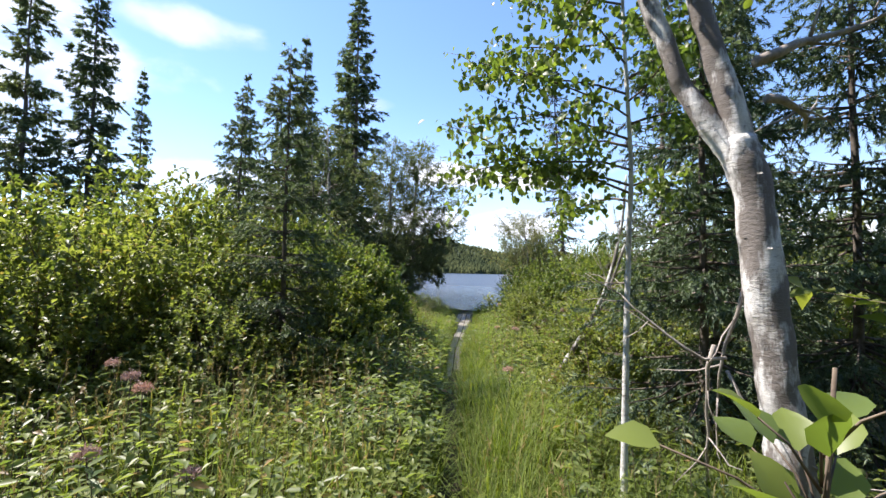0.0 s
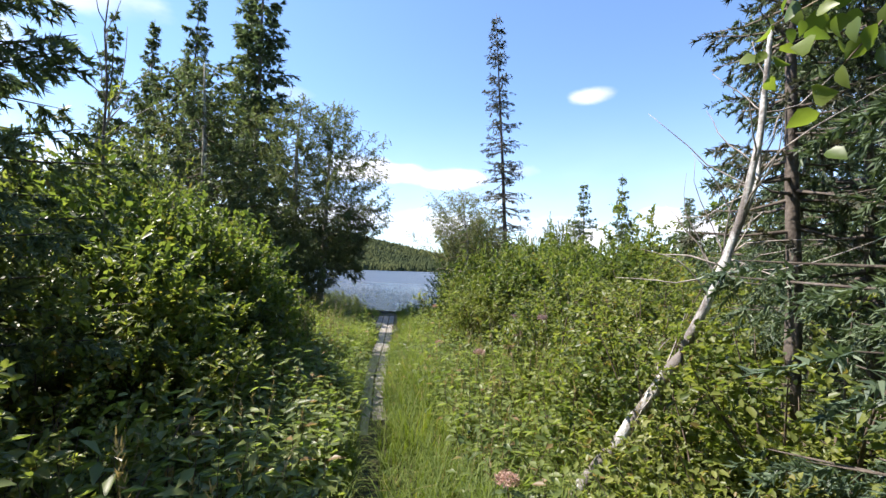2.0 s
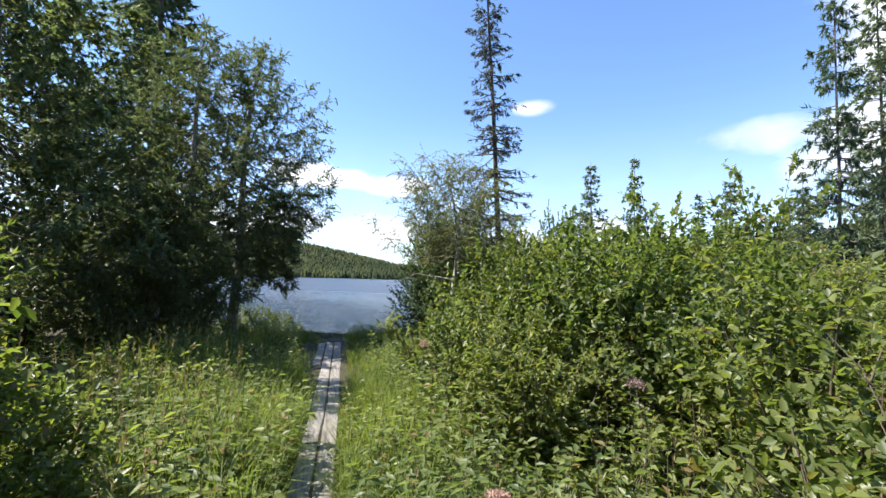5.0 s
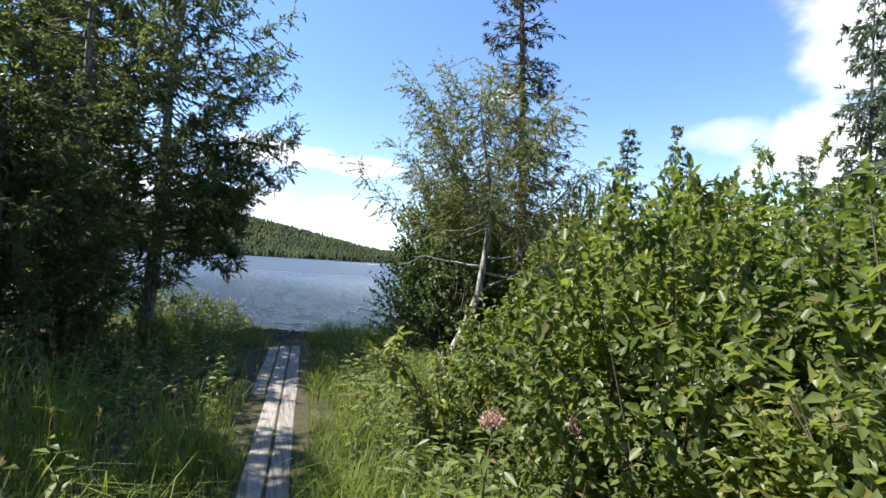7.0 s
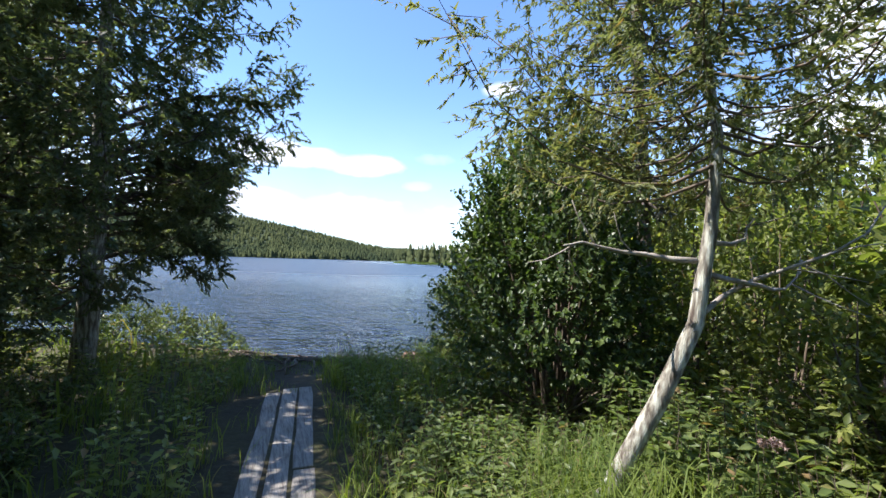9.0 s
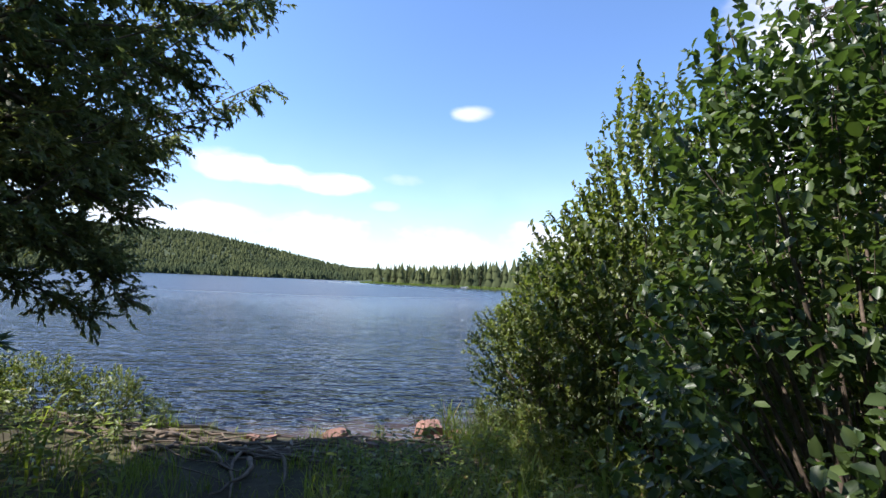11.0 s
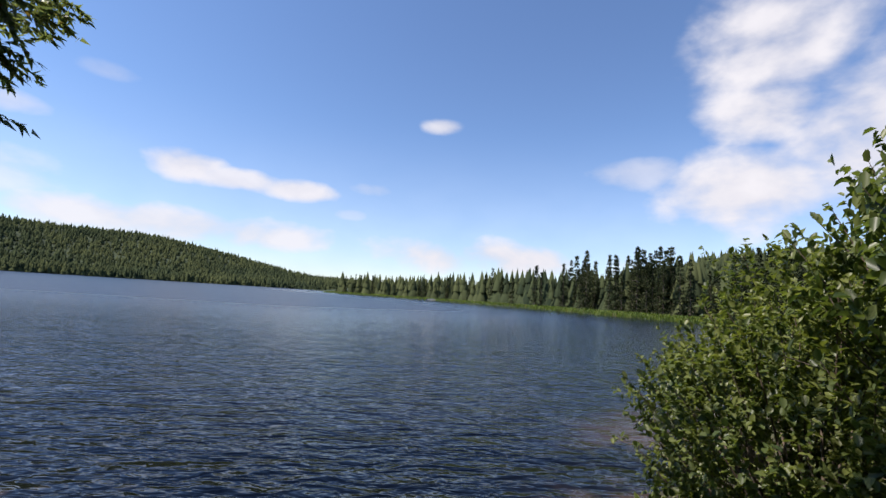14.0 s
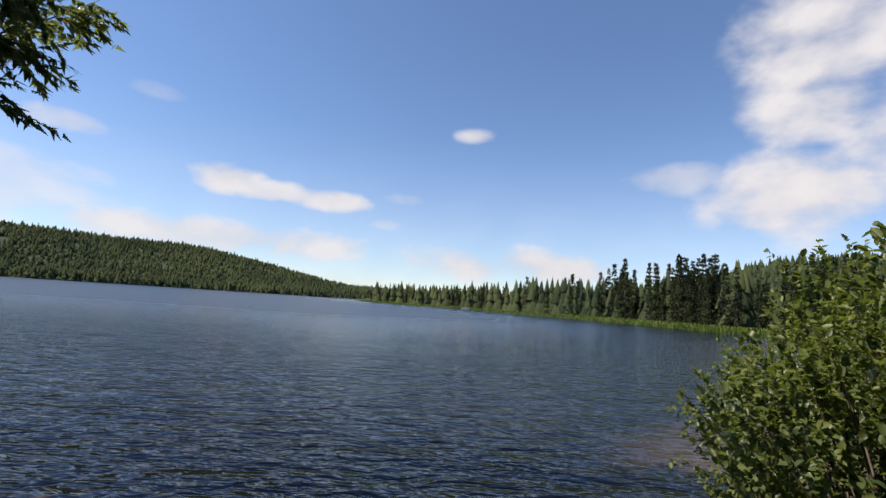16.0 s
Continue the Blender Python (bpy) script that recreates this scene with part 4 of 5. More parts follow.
def knobby(rng, pts, rad, k, rings, amount):
    """A trunk with an uneven surface along the line pts."""
    u = np.linspace(0, 1, rings)
    line = along(np.asarray(pts, float), u)
    line[1:-1] = (line[:-2] + 2 * line[1:-1] + line[2:]) / 4
    r = np.interp(u, np.linspace(0, 1, len(rad)), rad)
    v, f = tube(line, r, k)
    c = np.repeat(line, k, axis=0)
    body = v[:rings * k]
    s = 1 + amount * np.array([noise.noise(Vector((p[0] * 14, p[1] * 14, p[2] * 6))) + 0.5 * noise.noise(Vector((p[0] * 40, p[1] * 40, p[2] * 16))) for p in body])
    v[:rings * k] = c + (body - c) * s[:, None]
    return v, f


def build_birches():
    rng = np.random.default_rng(31)
    # the big forked birch
    ob = thing("birch", "old leaning birch with peeling white bark and a forked trunk", "birch tree", at=(2.27, 2.08, 0))
    stem = np.array([(0.02, 0.0, -0.1), (0.0, 0.0, 0.5), (-0.03, 0.02, 1.1), (-0.07, 0.05, 1.5), (-0.10, 0.07, 1.95), (-0.14, 0.10, 2.2)])
    rough_r = np.array([0.105, 0.085, 0.074, 0.070, 0.068, 0.062])
    part("trunk", Acc().add(*knobby(rng, stem, rough_r, 16, 46, 0.22)).mesh("trunk", M_BIRCH, True), ob)
    left = np.array([(-0.12, 0.09, 2.05), (-0.22, 0.14, 2.25), (-0.32, 0.20, 2.45), (-0.44, 0.27, 2.9), (-0.58, 0.35, 3.5), (-0.65, 0.45, 4.4), (-0.6, 0.6, 5.6)])
    right = np.array([(-0.12, 0.09, 2.05), (-0.15, 0.11, 2.3), (-0.20, 0.14, 2.52), (-0.27, 0.18, 2.86), (-0.30, 0.25, 3.5), (-0.22, 0.35, 4.5), (-0.2, 0.4, 5.8)])
    part("stem", Acc().add(*knobby(rng, left, np.linspace(0.052, 0.025, 7), 12, 40, 0.2)).mesh("stem", M_BIRCH, True), ob)
    part("stem", Acc().add(*knobby(rng, right, np.linspace(0.06, 0.028, 7), 12, 40, 0.2)).mesh("stem", M_BIRCH, True), ob)
    for q in range(16):
        src, rr = (stem, 0.07) if q % 2 else (left, 0.045)
        c = along(src, rng.uniform(0.35, 0.95) if q % 2 else rng.uniform(0.0, 0.5))[0]
        a = rng.uniform(2.2, 5.6)
        o = np.array([math.cos(a), math.sin(a), 0])
        side = np.array([-o[1], o[0], 0])
        w, l = rng.uniform(0.004, 0.008), rng.uniform(0.015, 0.035)
        g = np.linspace(0, 1, 4)[:, None]
        mid = c + o * (rr * 0.98 + l * 0.55 * g) + side * l * (g - 0.6 * g * g) * rng.choice([-1, 1])
        up = np.array([0, 0, w / 2])
        v = np.stack([mid - up, mid + up * (1 - 0.4 * g)], 1).reshape(-1, 3)
        part("bark_curl", Acc().add(v, [(0, 2, 1), (1, 2, 3), (2, 4, 3), (3, 4, 5), (4, 6, 5), (5, 6, 7)]).mesh("bark curl", M_BIRCH), ob)
    for p0, d0, ln, r0 in (((-0.1, 0.05, 2.5), (1.0, 0.3, 0.75), 0.7, 0.025), ((-0.06, 0.05, 2.35), (1.0, 0.1, 0.1), 0.45, 0.02), ((-0.05, 0.03, 1.9), (-0.5, 0.2, -1.2), 0.9, 0.013),
                           ((-0.25, 0.1, 1.35), (-0.2, 0.1, -1), 0.6, 0.01), ((-0.2, 0.1, 1.3), (-1, 0.3, -0.15), 0.5, 0.008), ((-0.2, 0.1, 1.25), (0.6, 0.0, -0.8), 0.6, 0.008)):
        line = bent(rng, p0, d0, ln, 7, 0.16)
        dead = Acc()
        dead.add(*tube(line, np.linspace(r0, r0 * 0.3, 7), 5))
        for q in range(4):
            dead.add(*tube(bent(rng, along(line, rng.uniform(0.3, 1))[0], unit(np.array(d0)) + rng.normal(0, 0.6, 3), ln * 0.4, 4, 0.25), np.linspace(r0 * 0.4, 0.0015, 4), 3))
        part("dead_branch", dead.mesh("dead branch", M_DEADTWIG), ob, "grey dead branch")
    crown = Acc()
    for i in range(26):
        src = left if i % 2 else right
        p0 = along(src, rng.uniform(0.55, 1.0))[0]
        a = rng.uniform(0, 6.28)
        line = bent(rng, p0, (math.cos(a), math.sin(a), 0.25), rng.uniform(0.6, 1.5), 6, 0.15, -0.05)
        part("limb", Acc().add(*tube(line, np.linspace(0.012, 0.003, 6), 4)).mesh("limb", M_TWIG), ob)
        crown.add(*drooping_leaves(rng, line, 110, 0.06, 0.045))
    part("leaf_crown", crown.mesh("leaf crown", L_BIRCH), ob)
    # the sapling
    sap = thing("birch_sapling", "slender young birch with white stem and hanging leaves", "birch tree", at=(2.1, 3.22, 0))
    stem = np.array([(-0.02, 0, -0.05), (-0.01, 0, 0.6), (0.0, 0, 1.2), (0.015, 0, 1.8), (0.03, -0.01, 2.3), (0.0, 0, 2.9), (-0.03, 0, 3.5), (-0.05, 0.02, 4.5)])
    part("trunk", Acc().add(*knobby(rng, stem, np.linspace(0.024, 0.008, 8), 9, 40, 0.18)).mesh("trunk", M_BIRCHYOUNG, True), sap)
    crown = Acc()
    rows = [(2.1, -0.5, 0.75, 0.95), (2.2, -0.9, 0.1, 1.0), (2.15, -0.95, 0.25, 1.3), (2.3, -0.9, -0.25, 1.25), (2.45, -0.7, 0.6, 1.1), (2.5, -0.85, 0.15, 1.2), (2.65, -0.8, -0.5, 1.1), (2.75, 0.4, -0.8, 0.8), (2.8, -0.9, 0.3, 1.1), (2.9, 0.6, 0.4, 0.9),
            (3.0, -0.6, -0.7, 0.9), (3.1, -0.9, 0.2, 1.0), (3.3, 0.5, 0.7, 0.8), (3.4, -0.7, 0.5, 0.9), (3.6, 0.2, -0.8, 0.8), (3.8, -0.6, 0.2, 0.8), (4.0, 0.5, 0.2, 0.6), (4.2, -0.3, -0.3, 0.5), (2.2, 0.6, 0.5, 0.8), (2.6, 0.8, 0.0, 0.7)]
    for zz, dx, dy, ln in rows:
        p0 = along(stem, np.interp(zz, stem[:, 2], np.linspace(0, 1, 8)))[0]
        line = bent(rng, p0, (dx, dy, 0.45), ln, 7, 0.12, -0.07)
        limbs = Acc().add(*tube(line, np.linspace(0.009, 0.002, 7), 4))
        crown.add(*drooping_leaves(rng, line, int(120 * ln), 0.05, 0.039))
        for q in range(3):
            l2 = bent(rng, along(line, rng.uniform(0.3, 0.8))[0], unit(np.array((dx, dy, 0.1))) + rng.normal(0, 0.5, 3), ln * 0.4, 5, 0.15, -0.08)
            limbs.add(*tube(l2, np.linspace(0.004, 0.0015, 5), 3))
            crown.add(*drooping_leaves(rng, l2, 40, 0.048, 0.037))
        part("limb", limbs.mesh("limb", M_TWIG), sap)
    part("leaf_crown", crown.mesh("leaf crown", L_BIRCH), sap)
    # the leaning one, nearly bare
    lean = thing("birch", "leaning half-dead birch with white bark and bare twigs", "birch tree", at=(2.02, 5.74, 0))
    stem = np.array([(0, 0, -0.08), (0.15, -0.09, 0.28), (0.38, -0.23, 0.68), (0.60, -0.38, 1.12), (0.72, -0.48, 1.5), (0.79, -0.55, 1.82), (0.84, -0.6, 2.2), (0.88, -0.62, 2.7)])
    part("trunk", Acc().add(*knobby(rng, stem, np.linspace(0.04, 0.011, 8), 10, 44, 0.42)).mesh("trunk", M_BIRCH, True), lean)
    fork = np.array([(0.55, -0.35, 1.02), (0.70, -0.36, 1.25), (0.82, -0.42, 1.6), (0.93, -0.5, 2.0), (0.95, -0.5, 2.4)])
    part("stem", Acc().add(*tube(fork, np.linspace(0.022, 0.008, 5), 8)).mesh("stem", M_BIRCH, True), lean)
    for i in range(30):
        src = stem if i % 2 else fork
        p0 = along(src, rng.uniform(0.35, 1))[0]
        line = bent(rng, p0, rng.normal(0, 0.6, 3) + np.array([0.2, 0.1, 0.7]), rng.uniform(0.3, 0.8), 6, 0.2)
        part("twig", Acc().add(*tube(line, np.linspace(0.006, 0.0015, 6), 3)).mesh("twig", M_DEADTWIG), lean)

    # a thin dead sapling in the brush and a leaning dead stem
    for x, y, h, dx, dy, label in ((-1.0, 7.4, 3.9, -0.12, 0.05, "thin bare dead sapling among the bushes"), (-0.8, 9.7, 1.75, 0.45, 0.3, "leaning bare dead stem beside the grass")):
        ob = thing("dead_sapling", label, "dead tree", at=(x, y, 0))
        t = np.linspace(0, 1, 9)[:, None]
        stem = np.concatenate([dx * t, dy * t, h * t], 1) + rng.normal(0, 0.02, (9, 3)) * t
        stem[0, 2] = -0.05
        part("trunk", Acc().add(*tube(stem, np.linspace(0.02, 0.004, 9), 6)).mesh("trunk", M_BARK, True), ob)
        for i in range(9):
            p0 = along(stem, rng.uniform(0.4, 0.97))[0]
            line = bent(rng, p0, (rng.normal(0, 0.7), rng.normal(0, 0.7), 0.7), h * rng.uniform(0.1, 0.24), 6, 0.2)
            part("twig", Acc().add(*tube(line, np.linspace(0.006, 0.002, 6), 4)).mesh("twig", M_DEADTWIG), ob)


build_birches()


# ---- boardwalk ----
def walk_x(y):
    return np.interp(y, [-3, 0.5, 6.0, 9.7, 12.5, 20.0], [0.85, 0.92, 1.08, 1.29, 1.58, 2.27])


def build_boardwalk():
    rng = np.random.default_rng(41)
    bw = tagged(new("boardwalk"), "narrow boardwalk of weathered grey planks, two and three abreast", "boardwalk", kind="structure")
    bw.location = (1.3, 9.7, 0)

    def plank(off, y0, y1, w, lift):
        bm = bmesh.new()
        n = 7
        rows = []
        for i in range(n):
            y = y0 + (y1 - y0) * i / (n - 1)
            x = walk_x(y) + off + rng.normal(0, 0.003)
            h = lift + rng.normal(0, 0.003)
            wl, wr = w / 2 + rng.normal(0, 0.003), w / 2 + rng.normal(0, 0.003)
            rows.append([bm.verts.new(c) for c in ((x - wl, y, h - 0.045), (x - wl, y, h - 0.006), (x - wl + 0.008, y, h), (x + wr - 0.008, y, h), (x + wr, y, h - 0.006), (x + wr, y, h - 0.045))])
        for a, b in zip(rows, rows[1:]):
            for k in range(6):
                bm.faces.new((a[k], a[(k + 1) % 6], b[(k + 1) % 6], b[k]))
        bm.faces.new(rows[0][::-1]), bm.faces.new(rows[-1])
        bmesh.ops.recalc_face_normals(bm, faces=bm.faces)
        me = bpy.data.meshes.new("plank")
        bm.to_mesh(me)
        bm.free()
        me.materials.append(M_PLANK)
        ob = new("plank", me)
        ob.parent = bw
        ob.matrix_parent_inverse = Matrix.Translation((-1.3, -9.7, 0))

    for y0, y1 in ((7.5, 9.1), (9.13, 11.6), (11.63, 14.2), (14.22, 17.95)):
        plank(-0.083, y0, y1, 0.145, 0.012)
    for y0, y1 in ((7.9, 10.3), (10.33, 12.9), (12.94, 15.95), (15.98, 18.0)):
        plank(0.083, y0, y1, 0.14, 0.008)
    plank(-0.248, 15.3, 17.85, 0.14, 0.004)
    for y in (8.2, 10.2, 12.92, 15.7, 17.3):
        bm = bmesh.new()
        bmesh.ops.create_cube(bm, size=1, matrix=pose(walk_x(y), y, -0.07, 0, 0, rng.uniform(-6, 6)) @ Matrix.Diagonal((0.62, 0.10, 0.07, 1)))
        bmesh.ops.bevel(bm, geom=bm.edges[:], offset=0.01, segments=1, affect="EDGES")
        me = bpy.data.meshes.new("sleeper")
        bm.to_mesh(me)
        bm.free()
        me.materials.append(M_PLANK)
        ob = new("sleeper", me)
        ob.parent = bw
        ob.matrix_parent_inverse = Matrix.Translation((-1.3, -9.7, 0))


def build_shore():
    rng = np.random.default_rng(43)

    def rock(x, y, sx, sy, sz, z, label):
        bm = bmesh.new()
        bmesh.ops.create_icosphere(bm, subdivisions=3, radius=1)
        off = Vector((x * 3.1, y * 2.7, 1))
        for v in bm.verts:
            d = v.co.copy()
            c = Vector([max(-0.54, min(0.54, q)) for q in d])
            v.co = c * (1.25 + 0.38 * noise.noise(d * 1.5 + off) + 0.10 * noise.noise(d * 5 + off))
            v.co = Vector((v.co.x * sx, v.co.y * sy, v.co.z * sz))
        me = bpy.data.meshes.new("rock")
        bm.to_mesh(me)
        bm.free()
        me.materials.append(M_ROCK)
        ob = new("rock", me)
        ob.matrix_basis = pose(x, y, z, rng.uniform(-8, 8), rng.uniform(-8, 8), rng.uniform(0, 360))
        tagged(ob, label, "rock", "rocks at the waterline")

    rock(3.06, 20.40, 0.17, 0.14, 0.14, -0.30, "rounded reddish granite rock at the waterline")
    rock(4.08, 20.18, 0.25, 0.18, 0.19, -0.27, "blocky red granite rock at the waterline")
    rock(4.18, 19.98, 0.17, 0.13, 0.10, -0.35, "flat red granite rock on the bank")
    rock(4.50, 20.22, 0.16, 0.12, 0.10, -0.36, "flat red granite rock on the bank")
    for i in range(9):
        u = rng.uniform(0, 1)
        x = 1.3 + 3.2 * u
        y = 21.6 - 1.65 * min(1, u * 1.9) - 0.25 * max(0, u - 0.5) + rng.uniform(-0.5, 0.15)
        s = rng.uniform(0.03, 0.085)
        rock(x, y, s * 1.3, s, s * 0.7, float(ground_height(np.array([x]), np.array([y]))[0]) + s * 0.2, "small reddish stone on the muddy bank")
    # roots and driftwood on the bank
    for i in range(85):
        u = rng.uniform(0, 1)
        x = 0.2 + 3.8 * u
        y = 21.9 - 1.9 * min(1, u * 1.7) + rng.uniform(-1.2, -0.05)
        line = bent(rng, (x, y, 0), (rng.normal(0.7, 0.5), rng.normal(-0.5, 0.5), 0), rng.uniform(0.4, 1.3), 8, 0.22)
        line[:, 2] = ground_height(line[:, 0], line[:, 1]) + 0.008 + 0.02 * np.abs(rng.normal(0, 1, 8))
        r0 = rng.uniform(0.008, 0.028)
        ob = new("driftwood", Acc().add(*tube(line, np.linspace(r0, r0 * 0.35, 8), 6)).mesh("driftwood", M_TWIG, True))
        tagged(ob, "dark crooked root lying on the muddy bank", "driftwood", "roots on the bank")


# ---- grass and herbs ----
def blade_mesh(rng, p, h, w, bend):
    n = len(p)
    a = rng.uniform(0, 6.28, n)
    d = np.stack([np.cos(a), np.sin(a), np.zeros(n)], -1)
    s = np.stack([-d[:, 1], d[:, 0], np.zeros(n)], -1)
    up = np.array([0, 0, 1.0])
    h, w, bend = h[:, None], w[:, None], bend[:, None]
    m1 = p + d * h * bend * 0.18 + up * h * 0.5
    m2 = p + d * h * bend * 0.55 + up * h * 0.85
    tip = p + d * h * bend * 1.05 + up * h * (1.0 - 0.28 * bend)
    v = np.stack([p - s * w / 2, p + s * w / 2, m1 - s * w * 0.45, m1 + s * w * 0.45, m2 - s * w * 0.3, m2 + s * w * 0.3, tip], 1)
    t = np.array([[0, 1, 3], [0, 3, 2], [2, 3, 5], [2, 5, 4], [4, 5, 6]])
    return v.reshape(-1, 3), (np.arange(n)[:, None, None] * 7 + t[None]).reshape(-1, 3)


def off_path(x, y):
    return np.abs(x - walk_x(y))


def build_grass():
    rng = np.random.default_rng(51)

    def field(n, x0, x1, y0, y1, hmin, hmax, keep, tuft=0.0):
        c = np.stack([rng.uniform(x0, x1, n), rng.uniform(y0, y1, n)], -1)
        if tuft:
            k = rng.integers(0, n // 14, n)
            c = c[k] + rng.normal(0, tuft, (n, 2))
        m = keep(c[:, 0], c[:, 1])
        c = c[m]
        z = ground_height(c[:, 0], c[:, 1])
        q = noise_field(c[:, 0], c[:, 1])
        h = rng.uniform(hmin, hmax, len(c)) * (0.65 + 0.6 * q) * np.clip(np.where(c[:, 1] < 7.4, 0.44, 0.32) + 1.5 * off_path(c[:, 0], c[:, 1]), 0.3, 1)
        h = np.minimum(h, 0.48 + 0.32 * off_path(c[:, 0], c[:, 1]))
        return np.concatenate([c, z[:, None] - 0.01], 1), h

    def noise_field(x, y):
        return 0.5 + 0.25 * np.sin(x * 2.3 + 1.7 * np.sin(y * 1.1)) + 0.25 * np.sin(y * 1.9 + 1.3 * np.sin(x * 1.4 + 2))

    def lake_ok(x, y):
        return lake_distance(x, y) > 0.7

    sets = [
        (16000, 0.85, 3.0, 2.2, 9.5, 0.35, 0.75, lambda x, y: (off_path(x, y) > np.where(y > 7.6, 0.12, 0.09)), 0.05),
        (11000, 0.9, 2.9, 6.5, 13.6, 0.3, 0.6, lambda x, y: (off_path(x, y) > 0.16), 0.05),
        (8000, -0.8, 1.3, 7.0, 13.7, 0.4, 0.85, lambda x, y: (off_path(x, y) > 0.17) & ((x > 0.25) | (y > 11.5)) & (x < walk_x(y)), 0.05),
        (8000, -2.4, 3.2, -1.5, 4.5, 0.25, 0.65, lambda x, y: off_path(x, y) > 0.3, 0.06),
        (1800, -0.7, 1.0, 1.9, 7.4, 0.45, 0.85, lambda x, y: off_path(x, y) > 0.04, 0.04),
        (2500, 0.5, 2.0, 7.4, 13.0, 0.3, 0.55, lambda x, y: (off_path(x, y) > 0.15) & (off_path(x, y) < 0.5), 0.04),
        (6000, 1.9, 4.6, 12.6, 18.5, 0.18, 0.45, lambda x, y: (off_path(x, y) > 0.26) & lake_ok(x, y), 0.05),
        (1500, 0.9, 3.2, 17.8, 20.2, 0.08, 0.22, lambda x, y: lake_distance(x, y) > 1.0, 0.05),
        (1500, 2.75, 3.9, 13.2, 14.9, 0.35, 0.6, lambda x, y: x > 2.9, 0.05),
        (3600, -1.6, 1.7, 13.8, 20.0, 0.12, 0.35, lambda x, y: (off_path(x, y) > 0.3) & lake_ok(x, y), 0.06),
        (3800, 3.6, 5.6, 18.0, 19.8, 0.25, 0.5, lambda x, y: (lake_distance(x, y) > 0.4) & (x > 3.7 + 0.25 * (y - 18.4)), 0.05),
        (1100, 0.2, 3.7, 19.8, 22.0, 0.06, 0.17, lambda x, y: (lake_distance(x, y) > 0.04) & (lake_distance(x, y) < 1.2), 0.05),
        (6000, -9.0, 11.0, 3.0, 15.0, 0.3, 0.8, lambda x, y: off_path(x, y) > 1.5, 0.08),
    ]
    acc = Acc()
    for n, x0, x1, y0, y1, a, b, keep, tuft in sets:
        p, h = field(n, x0, x1, y0, y1, a, b, keep, tuft)
        acc.add(*blade_mesh(rng, p, h, rng.uniform(0.003, 0.009, len(p)), rng.uniform(0.15, 1.1, len(p))))
    # flowering stalks with dry seed heads
    seed = Acc()
    n = 600
    c = np.concatenate([np.stack([rng.uniform(-1.6, 0.6, 140), rng.uniform(2.2, 5.2, 140)], -1), np.stack([rng.uniform(-0.9, 0.9, n // 2), rng.uniform(8.5, 14.5, n // 2)], -1), np.stack([rng.uniform(-2.2, 3.0, n - n // 2), rng.uniform(1.6, 9.0, n - n // 2)], -1)])
    c = c[off_path(c[:, 0], c[:, 1]) > 0.3]
    n = len(c)
    p = np.concatenate([c, ground_height(c[:, 0], c[:, 1])[:, None]], 1)
    h = rng.uniform(0.6, 1.0, n)
    lean = np.concatenate([rng.normal(0, 0.12, (n, 2)), np.ones((n, 1))], 1) * h[:, None]
    seed.add(*needles_at(p, lean, rng.normal(0, 1, (n, 3)), 1.0, 0.004))
    k = 14
    pos = p[:, None] + lean[:, None] * rng.uniform(0.8, 1.0, (n, k, 1))
    dd = unit(lean[:, None] / h[:, None, None] + rng.normal(0, 0.45, (n, k, 3)))
    seed.add(*needles_at(pos.reshape(-1, 3), dd.reshape(-1, 3), rng.normal(0, 1, (n * k, 3)), 0.035, 0.006))
    tagged(new("seed_grass", seed.mesh("seed grass", L_SEED)), "dry straw-coloured grass stalks with seed heads", "grass", kind="stuff")
    # coarse tufts on the rest of the clearing
    n = 15000
    c = np.stack([rng.uniform(-20, 24, n), rng.uniform(-9, 24, n)], -1)[rng.integers(0, n // 9, n)] + rng.normal(0, 0.16, (n, 2))
    c = c[(lake_distance(c[:, 0], c[:, 1]) > 1.5) & (off_path(c[:, 0], c[:, 1]) > 1.3)]
    acc.add(*blade_mesh(rng, np.concatenate([c, ground_height(c[:, 0], c[:, 1])[:, None] - 0.01], 1), rng.uniform(0.2, 0.6, len(c)), rng.uniform(0.012, 0.03, len(c)), rng.uniform(0.2, 1.0, len(c))))
    tagged(new("grass", acc.mesh("grass", L_GRASS)), "long bright green grass beside the boards", "grass", kind="stuff")


